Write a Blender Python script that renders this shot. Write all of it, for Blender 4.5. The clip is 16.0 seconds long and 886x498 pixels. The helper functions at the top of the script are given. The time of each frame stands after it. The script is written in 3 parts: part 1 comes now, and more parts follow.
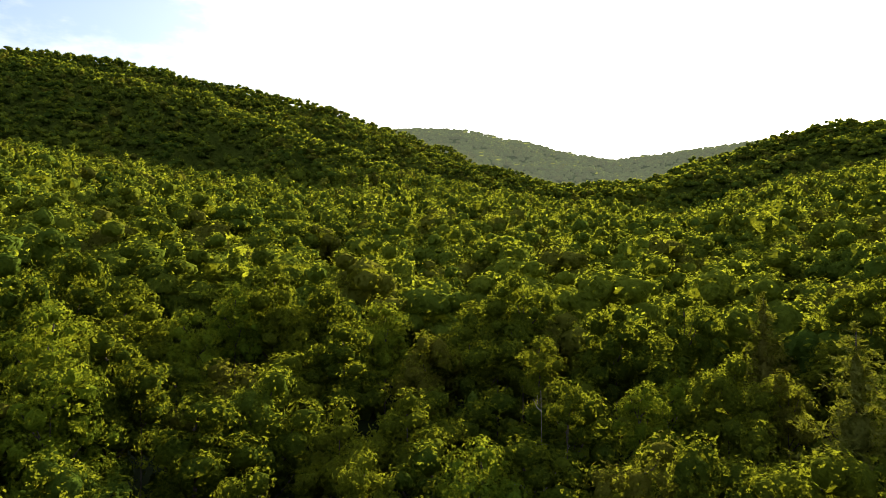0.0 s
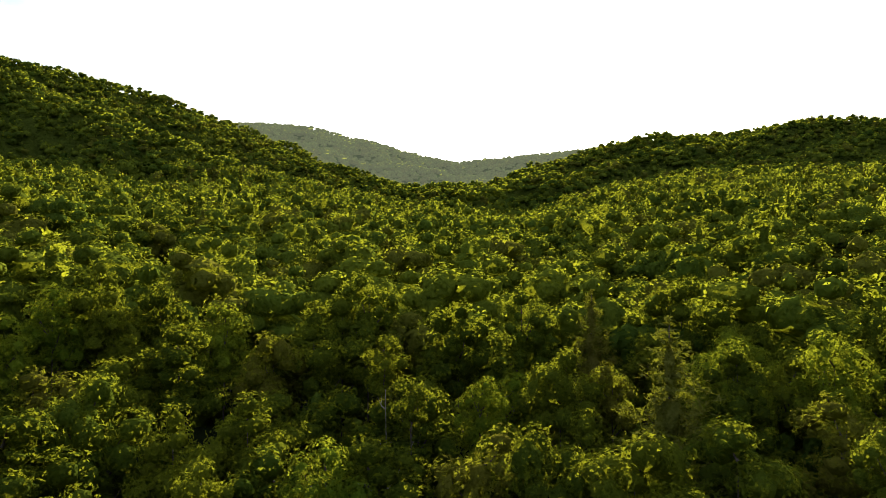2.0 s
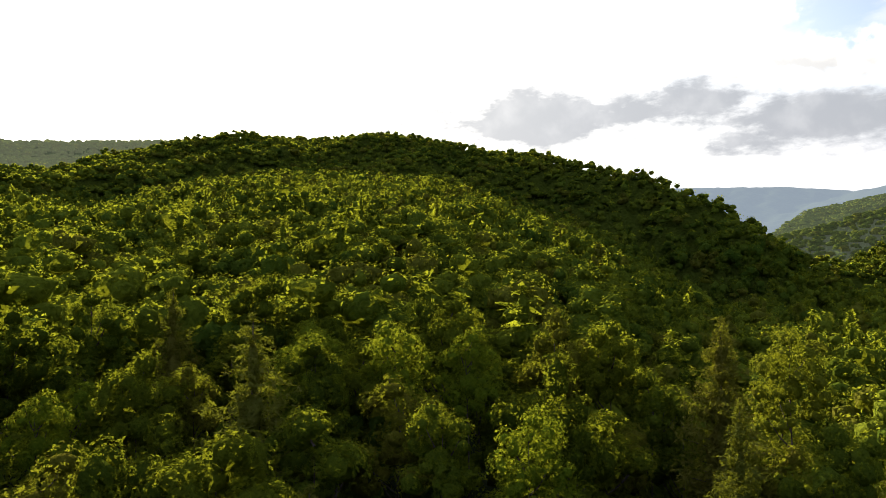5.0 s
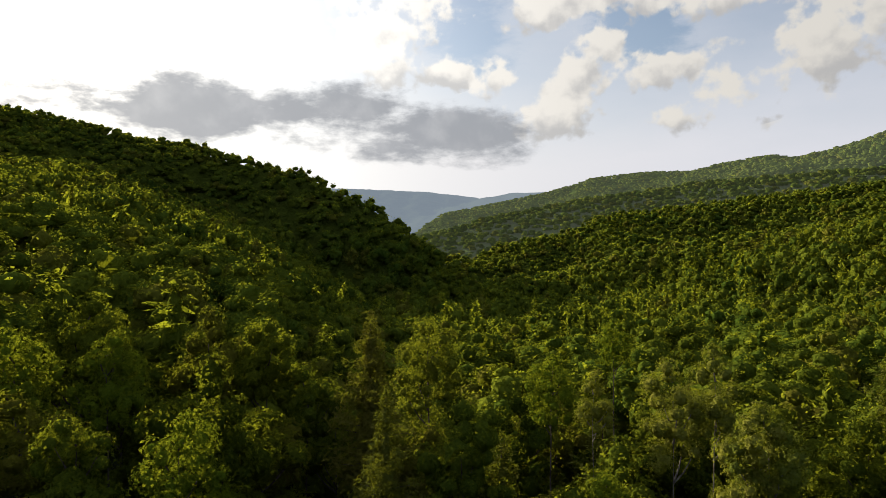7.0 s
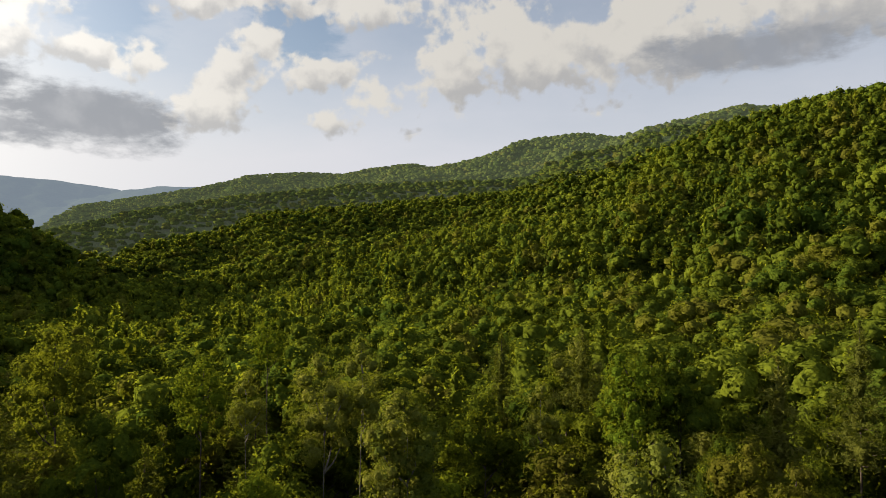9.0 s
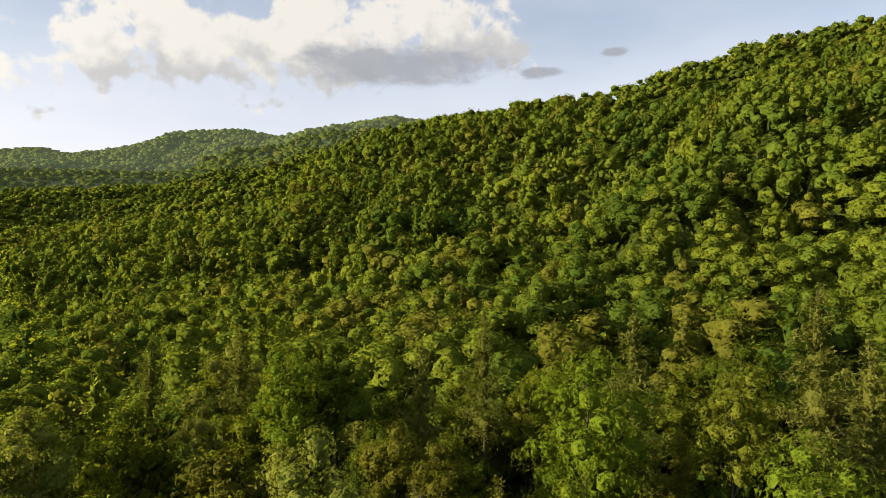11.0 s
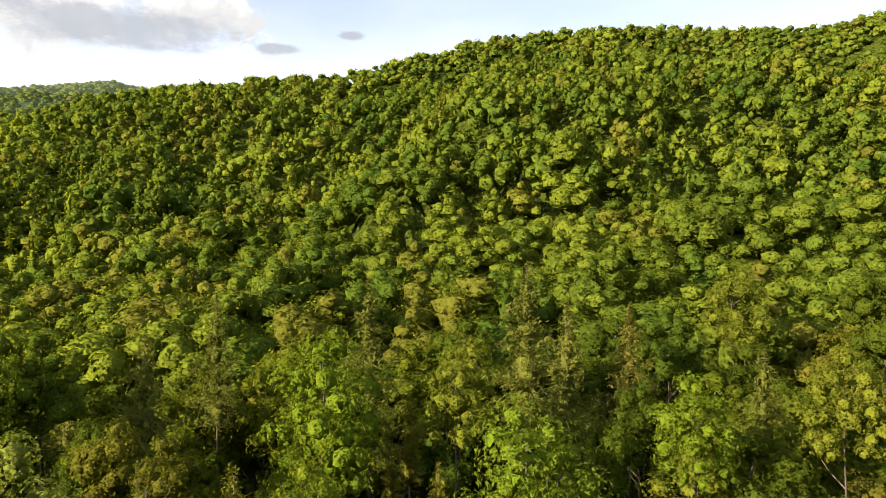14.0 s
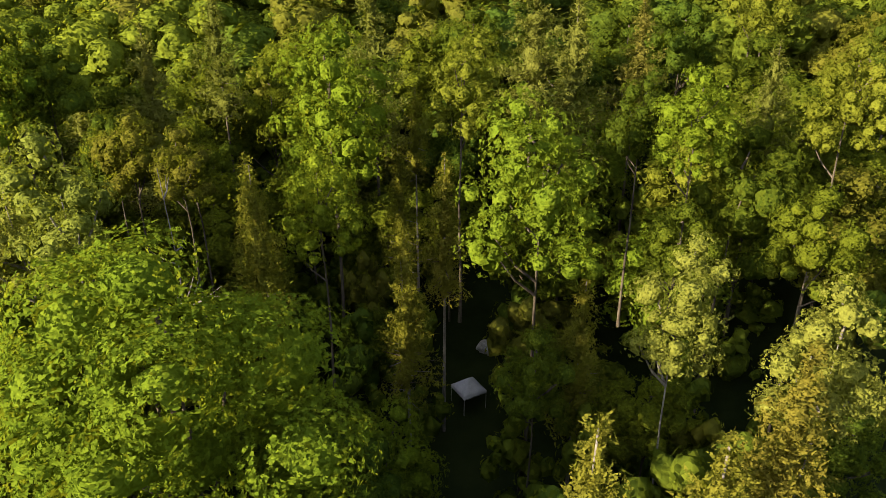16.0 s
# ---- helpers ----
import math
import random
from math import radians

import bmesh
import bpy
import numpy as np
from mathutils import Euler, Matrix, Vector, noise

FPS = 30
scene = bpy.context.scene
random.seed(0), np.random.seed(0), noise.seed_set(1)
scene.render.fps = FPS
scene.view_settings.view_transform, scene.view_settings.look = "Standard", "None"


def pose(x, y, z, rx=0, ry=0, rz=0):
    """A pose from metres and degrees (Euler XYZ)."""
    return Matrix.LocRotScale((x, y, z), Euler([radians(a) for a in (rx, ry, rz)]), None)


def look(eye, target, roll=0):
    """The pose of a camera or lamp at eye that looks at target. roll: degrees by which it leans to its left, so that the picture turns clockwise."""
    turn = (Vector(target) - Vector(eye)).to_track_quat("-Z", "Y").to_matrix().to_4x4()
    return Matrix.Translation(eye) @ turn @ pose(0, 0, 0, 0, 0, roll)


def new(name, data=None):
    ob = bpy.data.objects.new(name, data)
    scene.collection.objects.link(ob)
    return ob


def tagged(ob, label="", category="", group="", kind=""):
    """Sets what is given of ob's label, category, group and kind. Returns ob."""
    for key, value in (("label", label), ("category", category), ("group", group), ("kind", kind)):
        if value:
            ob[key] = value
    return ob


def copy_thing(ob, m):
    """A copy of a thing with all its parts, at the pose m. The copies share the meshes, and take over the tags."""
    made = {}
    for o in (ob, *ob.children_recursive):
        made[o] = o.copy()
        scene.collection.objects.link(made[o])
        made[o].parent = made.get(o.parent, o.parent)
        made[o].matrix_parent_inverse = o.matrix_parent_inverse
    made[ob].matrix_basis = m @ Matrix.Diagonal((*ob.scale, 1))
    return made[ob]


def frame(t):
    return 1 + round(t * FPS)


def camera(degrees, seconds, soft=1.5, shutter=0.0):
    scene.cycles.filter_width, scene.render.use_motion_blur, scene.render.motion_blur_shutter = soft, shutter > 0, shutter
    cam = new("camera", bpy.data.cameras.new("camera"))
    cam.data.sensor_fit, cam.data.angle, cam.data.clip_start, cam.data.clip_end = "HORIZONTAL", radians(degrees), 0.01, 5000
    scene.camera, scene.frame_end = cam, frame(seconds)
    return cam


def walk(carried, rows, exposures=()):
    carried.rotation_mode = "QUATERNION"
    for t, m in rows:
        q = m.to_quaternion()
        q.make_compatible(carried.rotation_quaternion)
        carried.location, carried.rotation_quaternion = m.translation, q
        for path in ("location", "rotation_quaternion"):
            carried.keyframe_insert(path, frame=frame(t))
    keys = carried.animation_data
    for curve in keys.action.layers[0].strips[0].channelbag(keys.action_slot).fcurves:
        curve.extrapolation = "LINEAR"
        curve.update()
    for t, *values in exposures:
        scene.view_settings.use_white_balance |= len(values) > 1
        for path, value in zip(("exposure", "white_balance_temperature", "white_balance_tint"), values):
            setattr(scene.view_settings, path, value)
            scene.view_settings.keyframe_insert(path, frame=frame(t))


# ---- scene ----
import itertools

# ---------------------------------------------------------------- camera
EYE = 40.0                                    # the drone hovers 40 m over the clearing and only turns
cam = camera(64.8, 16.0, soft=0.6)
ROWS = [(0.0, 0.0, 1.77), (0.5, -2.03, 1.76), (1.0, -4.44, 1.74), (1.5, -8.23, 1.73), (2.0, -12.62, 1.71), (2.5, -17.02, 1.68),
        (3.0, -21.64, 1.69), (3.5, -27.2, 1.65), (4.25, -36.2, 1.58), (5.0, -45.7, 1.51), (5.5, -52.13, 1.47), (6.0, -58.94, 1.41),
        (6.5, -65.99, 1.33), (7.0, -73.25, 1.25), (7.5, -80.78, 1.17), (8.0, -88.0, 1.17), (8.6, -95.9, 1.15), (9.25, -104.5, 1.12),
        (10.0, -114.4, 1.09), (10.5, -121.28, 1.07), (11.0, -128.42, 1.04), (11.5, -135.36, 1.01), (12.0, -142.11, 0.99),
        (12.5, -146.1, 0.98), (13.0, -149.91, 0.98), (13.5, -149.88, 1.0), (13.8, -149.82, 0.7), (14.0, -149.76, -0.5), (14.3, -149.65, -6.07),
        (14.5, -149.52, -9.6), (15.0, -149.44, -13.33), (15.4, -149.42, -16.77), (15.7, -149.33, -20.64), (16.0, -149.3, -25.38)]
walk(cam, [(t, pose(0, 0, EYE, 90 + p, 0, y)) for t, y, p in ROWS], exposures=[(0.0, 1.7), (3.0, 1.65), (5.5, 1.3), (8.0, 0.75), (10.5, 1.15), (13.0, 1.65), (16.0, 1.95)])

# ---------------------------------------------------------------- light
SUN_AZ, SUN_EL = -27.5, 18.0                  # degrees from the first heading, to the left positive
sun_to = Vector((-math.sin(radians(SUN_AZ)) * math.cos(radians(SUN_EL)), math.cos(radians(SUN_AZ)) * math.cos(radians(SUN_EL)), math.sin(radians(SUN_EL))))
sun = new("sun", bpy.data.lights.new("sun", "SUN"))
sun.data.energy, sun.data.angle, sun.data.color = 5.0, radians(0.6), (1.0, 0.825, 0.555)
sun.matrix_world = look(sun_to * 2000, (0, 0, 0))


class Nodes:
    """Short hand for building node trees."""

    def __init__(self, tree):
        self.tree = tree
        tree.nodes.clear()

    def add(self, kind, **props):
        node = self.tree.nodes.new(kind)
        for key, value in props.items():
            if key == "op":
                node.operation = value
            elif key == "blend":
                node.blend_type = value
        return node

    def put(self, socket, value):
        if isinstance(value, bpy.types.NodeSocket):
            self.tree.links.new(value, socket)
        elif value is not None:
            socket.default_value = value

    def math(self, op, a, b=0.0, c=0.0, clamp=False):
        node = self.add("ShaderNodeMath", op=op)
        node.use_clamp = clamp
        for i, v in enumerate((a, b, c)):
            self.put(node.inputs[i], v)
        return node.outputs[0]

    def vec(self, op, a, b=None):
        node = self.add("ShaderNodeVectorMath", op=op)
        self.put(node.inputs[0], a)
        self.put(node.inputs[1], b)
        return node.outputs["Value" if op in ("LENGTH", "DOT_PRODUCT") else "Vector"]

    def step(self, x, lo, hi):
        node = self.add("ShaderNodeMapRange")
        node.interpolation_type = "SMOOTHSTEP"
        for i, v in enumerate((x, lo, hi, 0.0, 1.0)):
            self.put(node.inputs[i], v)
        return node.outputs[0]

    def mix(self, fac, a, b, blend="MIX"):
        node = self.add("ShaderNodeMix", blend=blend)
        node.data_type = "RGBA"
        node.blend_type = blend
        self.put(node.inputs[0], fac)
        self.put(node.inputs[6], a)
        self.put(node.inputs[7], b)
        return node.outputs[2]

    def noise(self, vector, scale, detail=4.0, rough=0.55):
        node = self.add("ShaderNodeTexNoise")
        self.put(node.inputs["Vector"], vector)
        node.inputs["Scale"].default_value, node.inputs["Detail"].default_value, node.inputs["Roughness"].default_value = scale, detail, rough
        return node.outputs["Fac"]


def sky():
    """A hazy evening sky with broken cumulus in the west and south."""
    world = bpy.data.worlds.new("sky")
    scene.world = world
    world.use_nodes = True
    n = Nodes(world.node_tree)
    tex = n.add("ShaderNodeTexSky")
    tex.sky_type, tex.sun_disc = "NISHITA", False
    tex.sun_elevation, tex.sun_rotation = radians(SUN_EL), radians(-SUN_AZ)
    tex.altitude, tex.air_density, tex.dust_density = 300, 1.0, 2.0
    way = n.add("ShaderNodeTexCoord").outputs["Generated"]
    sep = n.add("ShaderNodeSeparateXYZ")
    n.put(sep.inputs[0], way)
    x, y, z = sep.outputs
    deg = 180 / math.pi
    # azimuth is counted from straight behind the right shoulder, so that the seam lies at the back
    az = n.math("SUBTRACT", n.math("MULTIPLY", n.math("ARCTAN2", x, n.math("MULTIPLY", y, -1.0)), deg), 0.0)
    az = n.math("SUBTRACT", az, 180.0)
    az = n.math("ADD", az, n.math("MULTIPLY", n.math("LESS_THAN", az, -270.0), 360.0))
    el = n.math("MULTIPLY", n.math("ARCSINE", z), deg)
    comb = n.add("ShaderNodeCombineXYZ")
    n.put(comb.inputs[0], az)
    n.put(comb.inputs[1], el)
    plane = comb.outputs[0]
    flat = n.vec("MULTIPLY", plane, (0.4, 1.0, 0.0))
    puff = n.math("ADD", n.math("MULTIPLY", n.math("SUBTRACT", n.noise(plane, 0.22, 4.0, 0.5), 0.5), 3.4), n.math("MULTIPLY", n.math("SUBTRACT", n.noise(plane, 0.75, 4.0, 0.5), 0.5), 1.7))
    streak = n.math("MULTIPLY", n.math("SUBTRACT", n.noise(flat, 0.4, 6.0, 0.6), 0.5), 2.2)

    def field(blobs, edge):
        """How deep inside a cloud, and how far down its shaded side."""
        total = weight = side = None
        for a, e, ra, re in blobs:
            rel = n.vec("MULTIPLY", n.vec("SUBTRACT", plane, (a, e, 0)), (1 / ra, 1 / re, 0))
            d = n.math("SUBTRACT", 1.0, n.vec("LENGTH", rel))
            w = n.math("MAXIMUM", n.math("ADD", d, 0.4), 0.0)
            q = n.math("MULTIPLY", w, n.vec("DOT_PRODUCT", rel, (0.35, 0.9, 0)))
            total = d if total is None else n.math("SMOOTH_MAX", total, d, 0.25)
            weight = w if weight is None else n.math("ADD", weight, w)
            side = q if side is None else n.math("ADD", side, q)
        return n.math("ADD", total, edge), n.math("DIVIDE", side, n.math("ADD", weight, 0.02))

    streak = n.math("ADD", streak, n.math("MULTIPLY", n.math("SUBTRACT", n.noise(n.vec("MULTIPLY", plane, (0.6, 1.0, 0.0)), 1.5, 4.0, 0.6), 0.5), 0.5))
    white, lit_side = field(WHITE_CLOUDS, puff)
    grey, _ = field(GREY_CLOUDS, streak)
    base = n.vec("SCALE", tex.outputs[0])
    base.node.inputs["Scale"].default_value = SKY
    # thin milky veil all over, thicker towards the sun
    toward = n.vec("DOT_PRODUCT", way, tuple(sun_to))
    ahead = n.math("MAXIMUM", toward, 0.0)
    glow = n.math("POWER", ahead, 2.6)
    haze = n.math("MULTIPLY", n.step(el, 20.0, 2.0), 0.75)
    veil = n.math("ADD", haze, n.math("ADD", n.math("MULTIPLY", n.noise(flat, 0.12, 5.0), 0.6), 0.12), clamp=True)
    clear, _ = field(CLEAR_SKY, streak)
    veil = n.math("MULTIPLY", veil, n.math("SUBTRACT", 1.0, n.math("MULTIPLY", n.step(clear, -0.1, 0.6), 0.8)))
    col = n.mix(veil, base, n.mix(glow, (0.91, 0.92, 1.0, 1), (1.35, 1.3, 1.2, 1)))
    lit = n.mix(glow, (0.90, 0.86, 0.79, 1), (1.7, 1.63, 1.52, 1))
    shade = n.mix(glow, (0.56, 0.555, 0.56, 1), (0.80, 0.80, 0.80, 1))
    billow = n.math("MULTIPLY", n.math("SUBTRACT", n.noise(plane, 0.45, 4.0, 0.5), 0.5), 3.2)
    inside = n.step(n.math("ADD", n.math("MULTIPLY", lit_side, -1.1), billow), -0.15, 1.0)
    col = n.mix(n.math("MULTIPLY", n.step(white, -0.06, 0.42), 0.97), col, n.mix(n.math("MULTIPLY", inside, 0.85), lit, shade))
    near = n.math("POWER", ahead, 9.0)
    bright = n.vec("SCALE", (1.0, 0.97, 0.9))
    n.put(bright.node.inputs["Scale"], n.math("MULTIPLY", near, 1.9))
    col = n.vec("ADD", col, bright)
    dark = n.mix(n.step(n.noise(plane, 0.35, 4.0, 0.5), 0.42, 0.8), n.mix(glow, (0.40, 0.42, 0.46, 1), (0.44, 0.46, 0.50, 1)), n.mix(glow, (0.56, 0.57, 0.60, 1), (0.62, 0.63, 0.66, 1)))
    col = n.mix(n.math("MULTIPLY", n.step(grey, -0.2, 0.45), 0.88), col, dark)
    bg = n.add("ShaderNodeBackground")
    n.put(bg.inputs[0], col)
    bg.inputs[1].default_value = 0.42
    n.put(n.add("ShaderNodeOutputWorld").inputs[0], bg.outputs[0])


SKY = 0.17
# azimuth, height, half width, half height of each cloud, in degrees
WHITE_CLOUDS = [(-68.3, 18.3, 4.6, 3.8), (-67.9, 15.5, 3.6, 1.5), (-73.6, 15.4, 2.2, 1.2), (-77.9, 14.7, 1.9, 1.3), (-82.2, 12.6, 3.6, 2.4),
                (-84.2, 15.3, 2.8, 2.6), (-86.0, 17.1, 2.1, 1.6), (-83.7, 20.6, 7.6, 2.2), (-96.3, 20.0, 5.0, 1.7), (-90.2, 15.0, 3.2, 1.6),
                (-96.7, 12.8, 3.4, 1.8), (-91.6, 11.2, 3.2, 1.5), (-102.5, 16.3, 3.6, 3.0), (-109.5, 17.0, 10.0, 3.8), (-118.0, 17.4, 10.0, 3.8),
                (-127.0, 18.6, 7.1, 3.0)]
GREY_CLOUDS = [(-54.5, 11.9, 14.0, 2.4), (-73.3, 10.6, 7.0, 2.6), (-65.5, 12.6, 5.0, 1.9), (-124.4, 15.8, 9.3, 1.5), (-142.1, 16.3, 1.2, 0.35),
               (-136.6, 15.1, 1.8, 0.45)]
CLEAR_SKY = [(27.0, 18.5, 11.0, 4.0), (36.0, 20.0, 10.0, 8.0), (-76.0, 18.0, 4.0, 4.0), (-89.0, 18.5, 4.5, 3.5)]
sky()


# ---------------------------------------------------------------- materials
def material(name):
    m = bpy.data.materials.new(name)
    m.use_nodes = True
    return m, Nodes(m.node_tree)


def leaf_material(name, dark, light, per_object=False, glow=0.5, leaf=0.2, gap=0.55, cool=0.3, stir=2.2, haze=None):
    """Thin leaves that shine through: every tree has a tone of its own, every leaf a tilt, a tone and an outline."""
    m, n = material(name)
    if per_object:
        tone = n.add("ShaderNodeObjectInfo").outputs["Random"]
    else:
        attr = n.add("ShaderNodeAttribute")
        attr.attribute_name = "tint"
        tone = attr.outputs["Fac"]
    geo = n.add("ShaderNodeNewGeometry")
    spray = geo.outputs["Random Per Island"]
    where = n.add("ShaderNodeTexCoord").outputs["Object"]
    cell = n.add("ShaderNodeTexVoronoi")
    n.put(cell.inputs["Vector"], where)
    cell.inputs["Scale"].default_value = 1.0 / leaf
    own = cell.outputs["Color"]
    sep = n.add("ShaderNodeSeparateColor")
    n.put(sep.inputs[0], own)
    patch = n.noise(where, 0.25 / leaf, 3.0, 0.6)
    mixed = n.math("ADD", n.math("MULTIPLY", tone, 0.8), n.math("MULTIPLY", n.math("SUBTRACT", spray, 0.5), 0.22))
    mixed = n.math("ADD", mixed, n.math("MULTIPLY", n.math("SUBTRACT", sep.outputs[0], 0.5), 0.35))
    mixed = n.math("ADD", mixed, n.math("MULTIPLY", n.math("SUBTRACT", patch, 0.5), 0.7), clamp=True)
    col = n.mix(mixed, (*dark, 1), (*light, 1))
    kind = n.math("FRACT", n.math("MULTIPLY", tone, 7.31))
    col = n.mix(n.math("MULTIPLY", n.math("GREATER_THAN", kind, 0.86), 0.36), col, (0.115, 0.085, 0.018, 1))
    col = n.mix(n.math("MULTIPLY", n.math("LESS_THAN", kind, 0.22), cool), col, (0.034, 0.080, 0.013, 1))
    tilt = n.vec("MULTIPLY", n.vec("SUBTRACT", own, (0.5, 0.5, 0.5)), (1.25, 1.25, 1.25))
    clump = n.add("ShaderNodeTexNoise")
    n.put(clump.inputs["Vector"], where)
    clump.inputs["Scale"].default_value, clump.inputs["Detail"].default_value = 0.35 / leaf, 2.0
    turn = n.vec("MULTIPLY", n.vec("SUBTRACT", clump.outputs["Color"], (0.5, 0.5, 0.5)), (stir, stir, stir))
    facing = n.vec("NORMALIZE", n.vec("ADD", geo.outputs["Normal"], n.vec("ADD", tilt, turn)))
    p = n.add("ShaderNodeBsdfPrincipled")
    n.put(p.inputs["Base Color"], col)
    p.inputs["Roughness"].default_value = 0.8
    p.inputs["Specular IOR Level"].default_value = 0.0
    n.put(p.inputs["Normal"], facing)
    if haze:                                     # haze before the far ridges, painted as a glow of the leaves
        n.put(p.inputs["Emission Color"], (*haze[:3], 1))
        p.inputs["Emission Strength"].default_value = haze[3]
    through_leaf = n.add("ShaderNodeBsdfTranslucent")
    n.put(through_leaf.inputs["Normal"], facing)
    n.put(through_leaf.inputs[0], n.mix(0.7, col, (0.33, 0.375, 0.02, 1)))
    mix = n.add("ShaderNodeMixShader")
    mix.inputs[0].default_value = glow
    n.put(mix.inputs[1], p.outputs[0])
    n.put(mix.inputs[2], through_leaf.outputs[0])
    if not gap:
        n.put(n.add("ShaderNodeOutputMaterial").inputs[0], mix.outputs[0])
        return m
    # air between the single leaves of a spray
    edge = n.math("ADD", n.math("MULTIPLY", sep.outputs[1], 0.35), gap)
    open_leaf = n.add("ShaderNodeMixShader")
    n.put(open_leaf.inputs[0], n.math("LESS_THAN", cell.outputs["Distance"], edge))
    n.put(open_leaf.inputs[1], n.add("ShaderNodeBsdfTransparent").outputs[0])
    n.put(open_leaf.inputs[2], mix.outputs[0])
    n.put(n.add("ShaderNodeOutputMaterial").inputs[0], open_leaf.outputs[0])
    return m


def solid_material(name, a, b, scale, rough=0.85, bump=0.0, stretch=(1, 1, 1)):
    """Two tones in noise at two sizes, with fine relief."""
    m, n = material(name)
    where = n.vec("MULTIPLY", n.add("ShaderNodeTexCoord").outputs["Object"], stretch)
    big, small = n.noise(where, scale, 4.0), n.noise(where, scale * 9, 5.0)
    fac = n.step(n.math("ADD", n.math("MULTIPLY", big, 0.6), n.math("MULTIPLY", small, 0.4)), 0.35, 0.65)
    p = n.add("ShaderNodeBsdfPrincipled")
    n.put(p.inputs["Base Color"], n.mix(fac, (*a, 1), (*b, 1)))
    p.inputs["Roughness"].default_value = rough
    p.inputs["Specular IOR Level"].default_value = 0.5 if rough < 0.8 else 0.08
    if bump:
        relief = n.add("ShaderNodeBump")
        relief.inputs["Strength"].default_value, relief.inputs["Distance"].default_value = 0.6, bump
        n.put(relief.inputs["Height"], small)
        n.put(p.inputs["Normal"], relief.outputs[0])
    n.put(n.add("ShaderNodeOutputMaterial").inputs[0], p.outputs[0])
    return m


def foliage(name, dark, light, per_object=False, **kw):
    """The loose outer sprays and the closed foliage within, of one kind of tree."""
    return leaf_material(name, dark, light, per_object, **kw), leaf_material(name + "_closed", dark, light, per_object, **{**kw, "gap": 0.0, "glow": 0.2})


WOODS = foliage("woods_leaves", (0.040, 0.061, 0.008), (0.123, 0.152, 0.015), glow=0.56, leaf=0.42, gap=0.42)
SLOPE = foliage("slope_leaves", (0.036, 0.059, 0.008), (0.123, 0.152, 0.015), glow=0.58, leaf=0.75, gap=0.46)
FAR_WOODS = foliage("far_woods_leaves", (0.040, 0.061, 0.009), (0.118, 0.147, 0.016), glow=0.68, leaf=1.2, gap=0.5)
# paler greens and emission put the air's haze into these far leaves
DISTANT = (leaf_material("hazed_distant_leaves", (0.055, 0.085, 0.017), (0.120, 0.155, 0.026), glow=0.4, leaf=1.4, gap=0.0, haze=(0.40, 0.46, 0.32, 0.03)),) * 2
FARTHEST = (leaf_material("hazed_farthest_leaves", (0.070, 0.100, 0.026), (0.120, 0.155, 0.036), glow=0.4, leaf=1.6, gap=0.0, haze=(0.46, 0.53, 0.38, 0.085)),) * 2
SUNWARD = (leaf_material("hazed_sunward_leaves", (0.070, 0.100, 0.026), (0.120, 0.155, 0.036), glow=0.4, leaf=1.6, gap=0.0, haze=(0.55, 0.58, 0.43, 0.11)),) * 2
# darkened leaves: the shade between the crowns is put into the colour
UNDER = leaf_material("shaded_undergrowth_leaves", (0.024, 0.038, 0.006), (0.060, 0.078, 0.011), True, glow=0.2, leaf=0.9, gap=0.0)
BROAD = foliage("broad_leaves", (0.030, 0.047, 0.006), (0.090, 0.106, 0.009), True, glow=0.40, leaf=0.18, gap=0.42, cool=0.25, stir=1.4)
BRIGHT = foliage("maple_leaves", (0.071, 0.113, 0.009), (0.132, 0.168, 0.013), True, glow=0.42, leaf=0.15, gap=0.42, cool=0.15, stir=1.4)
PALE = foliage("pale_leaves", (0.115, 0.130, 0.023), (0.168, 0.175, 0.032), True, glow=0.38, leaf=0.13, gap=0.38, stir=1.4)
NEEDLE = foliage("pine_needles", (0.072, 0.084, 0.016), (0.130, 0.132, 0.026), True, glow=0.22, leaf=0.14, gap=0.42, cool=0.0, stir=1.4)
CEDAR = foliage("cedar_sprays", (0.095, 0.100, 0.013), (0.150, 0.138, 0.020), True, glow=0.3, leaf=0.12, gap=0.38, cool=0.0, stir=1.4)
GRAND = foliage("great_maple_leaves", (0.075, 0.118, 0.010), (0.125, 0.160, 0.012), True, glow=0.34, leaf=0.10, gap=0.42, cool=0.0, stir=0.9)


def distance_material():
    """Woods behind kilometres of air, whose haze is painted in as blue emission."""
    m, n = material("hazed_far_ridge")
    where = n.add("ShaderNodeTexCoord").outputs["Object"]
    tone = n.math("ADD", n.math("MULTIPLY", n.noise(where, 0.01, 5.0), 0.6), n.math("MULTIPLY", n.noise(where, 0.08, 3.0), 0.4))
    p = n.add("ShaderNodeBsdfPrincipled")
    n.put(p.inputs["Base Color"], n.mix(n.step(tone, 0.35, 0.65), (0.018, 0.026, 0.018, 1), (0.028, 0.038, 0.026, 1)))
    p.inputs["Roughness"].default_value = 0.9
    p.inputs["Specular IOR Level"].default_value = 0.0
    # blue glow of the surface stands for the haze
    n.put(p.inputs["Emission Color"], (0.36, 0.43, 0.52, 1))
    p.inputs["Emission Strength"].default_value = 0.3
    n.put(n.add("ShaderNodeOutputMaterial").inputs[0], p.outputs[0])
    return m


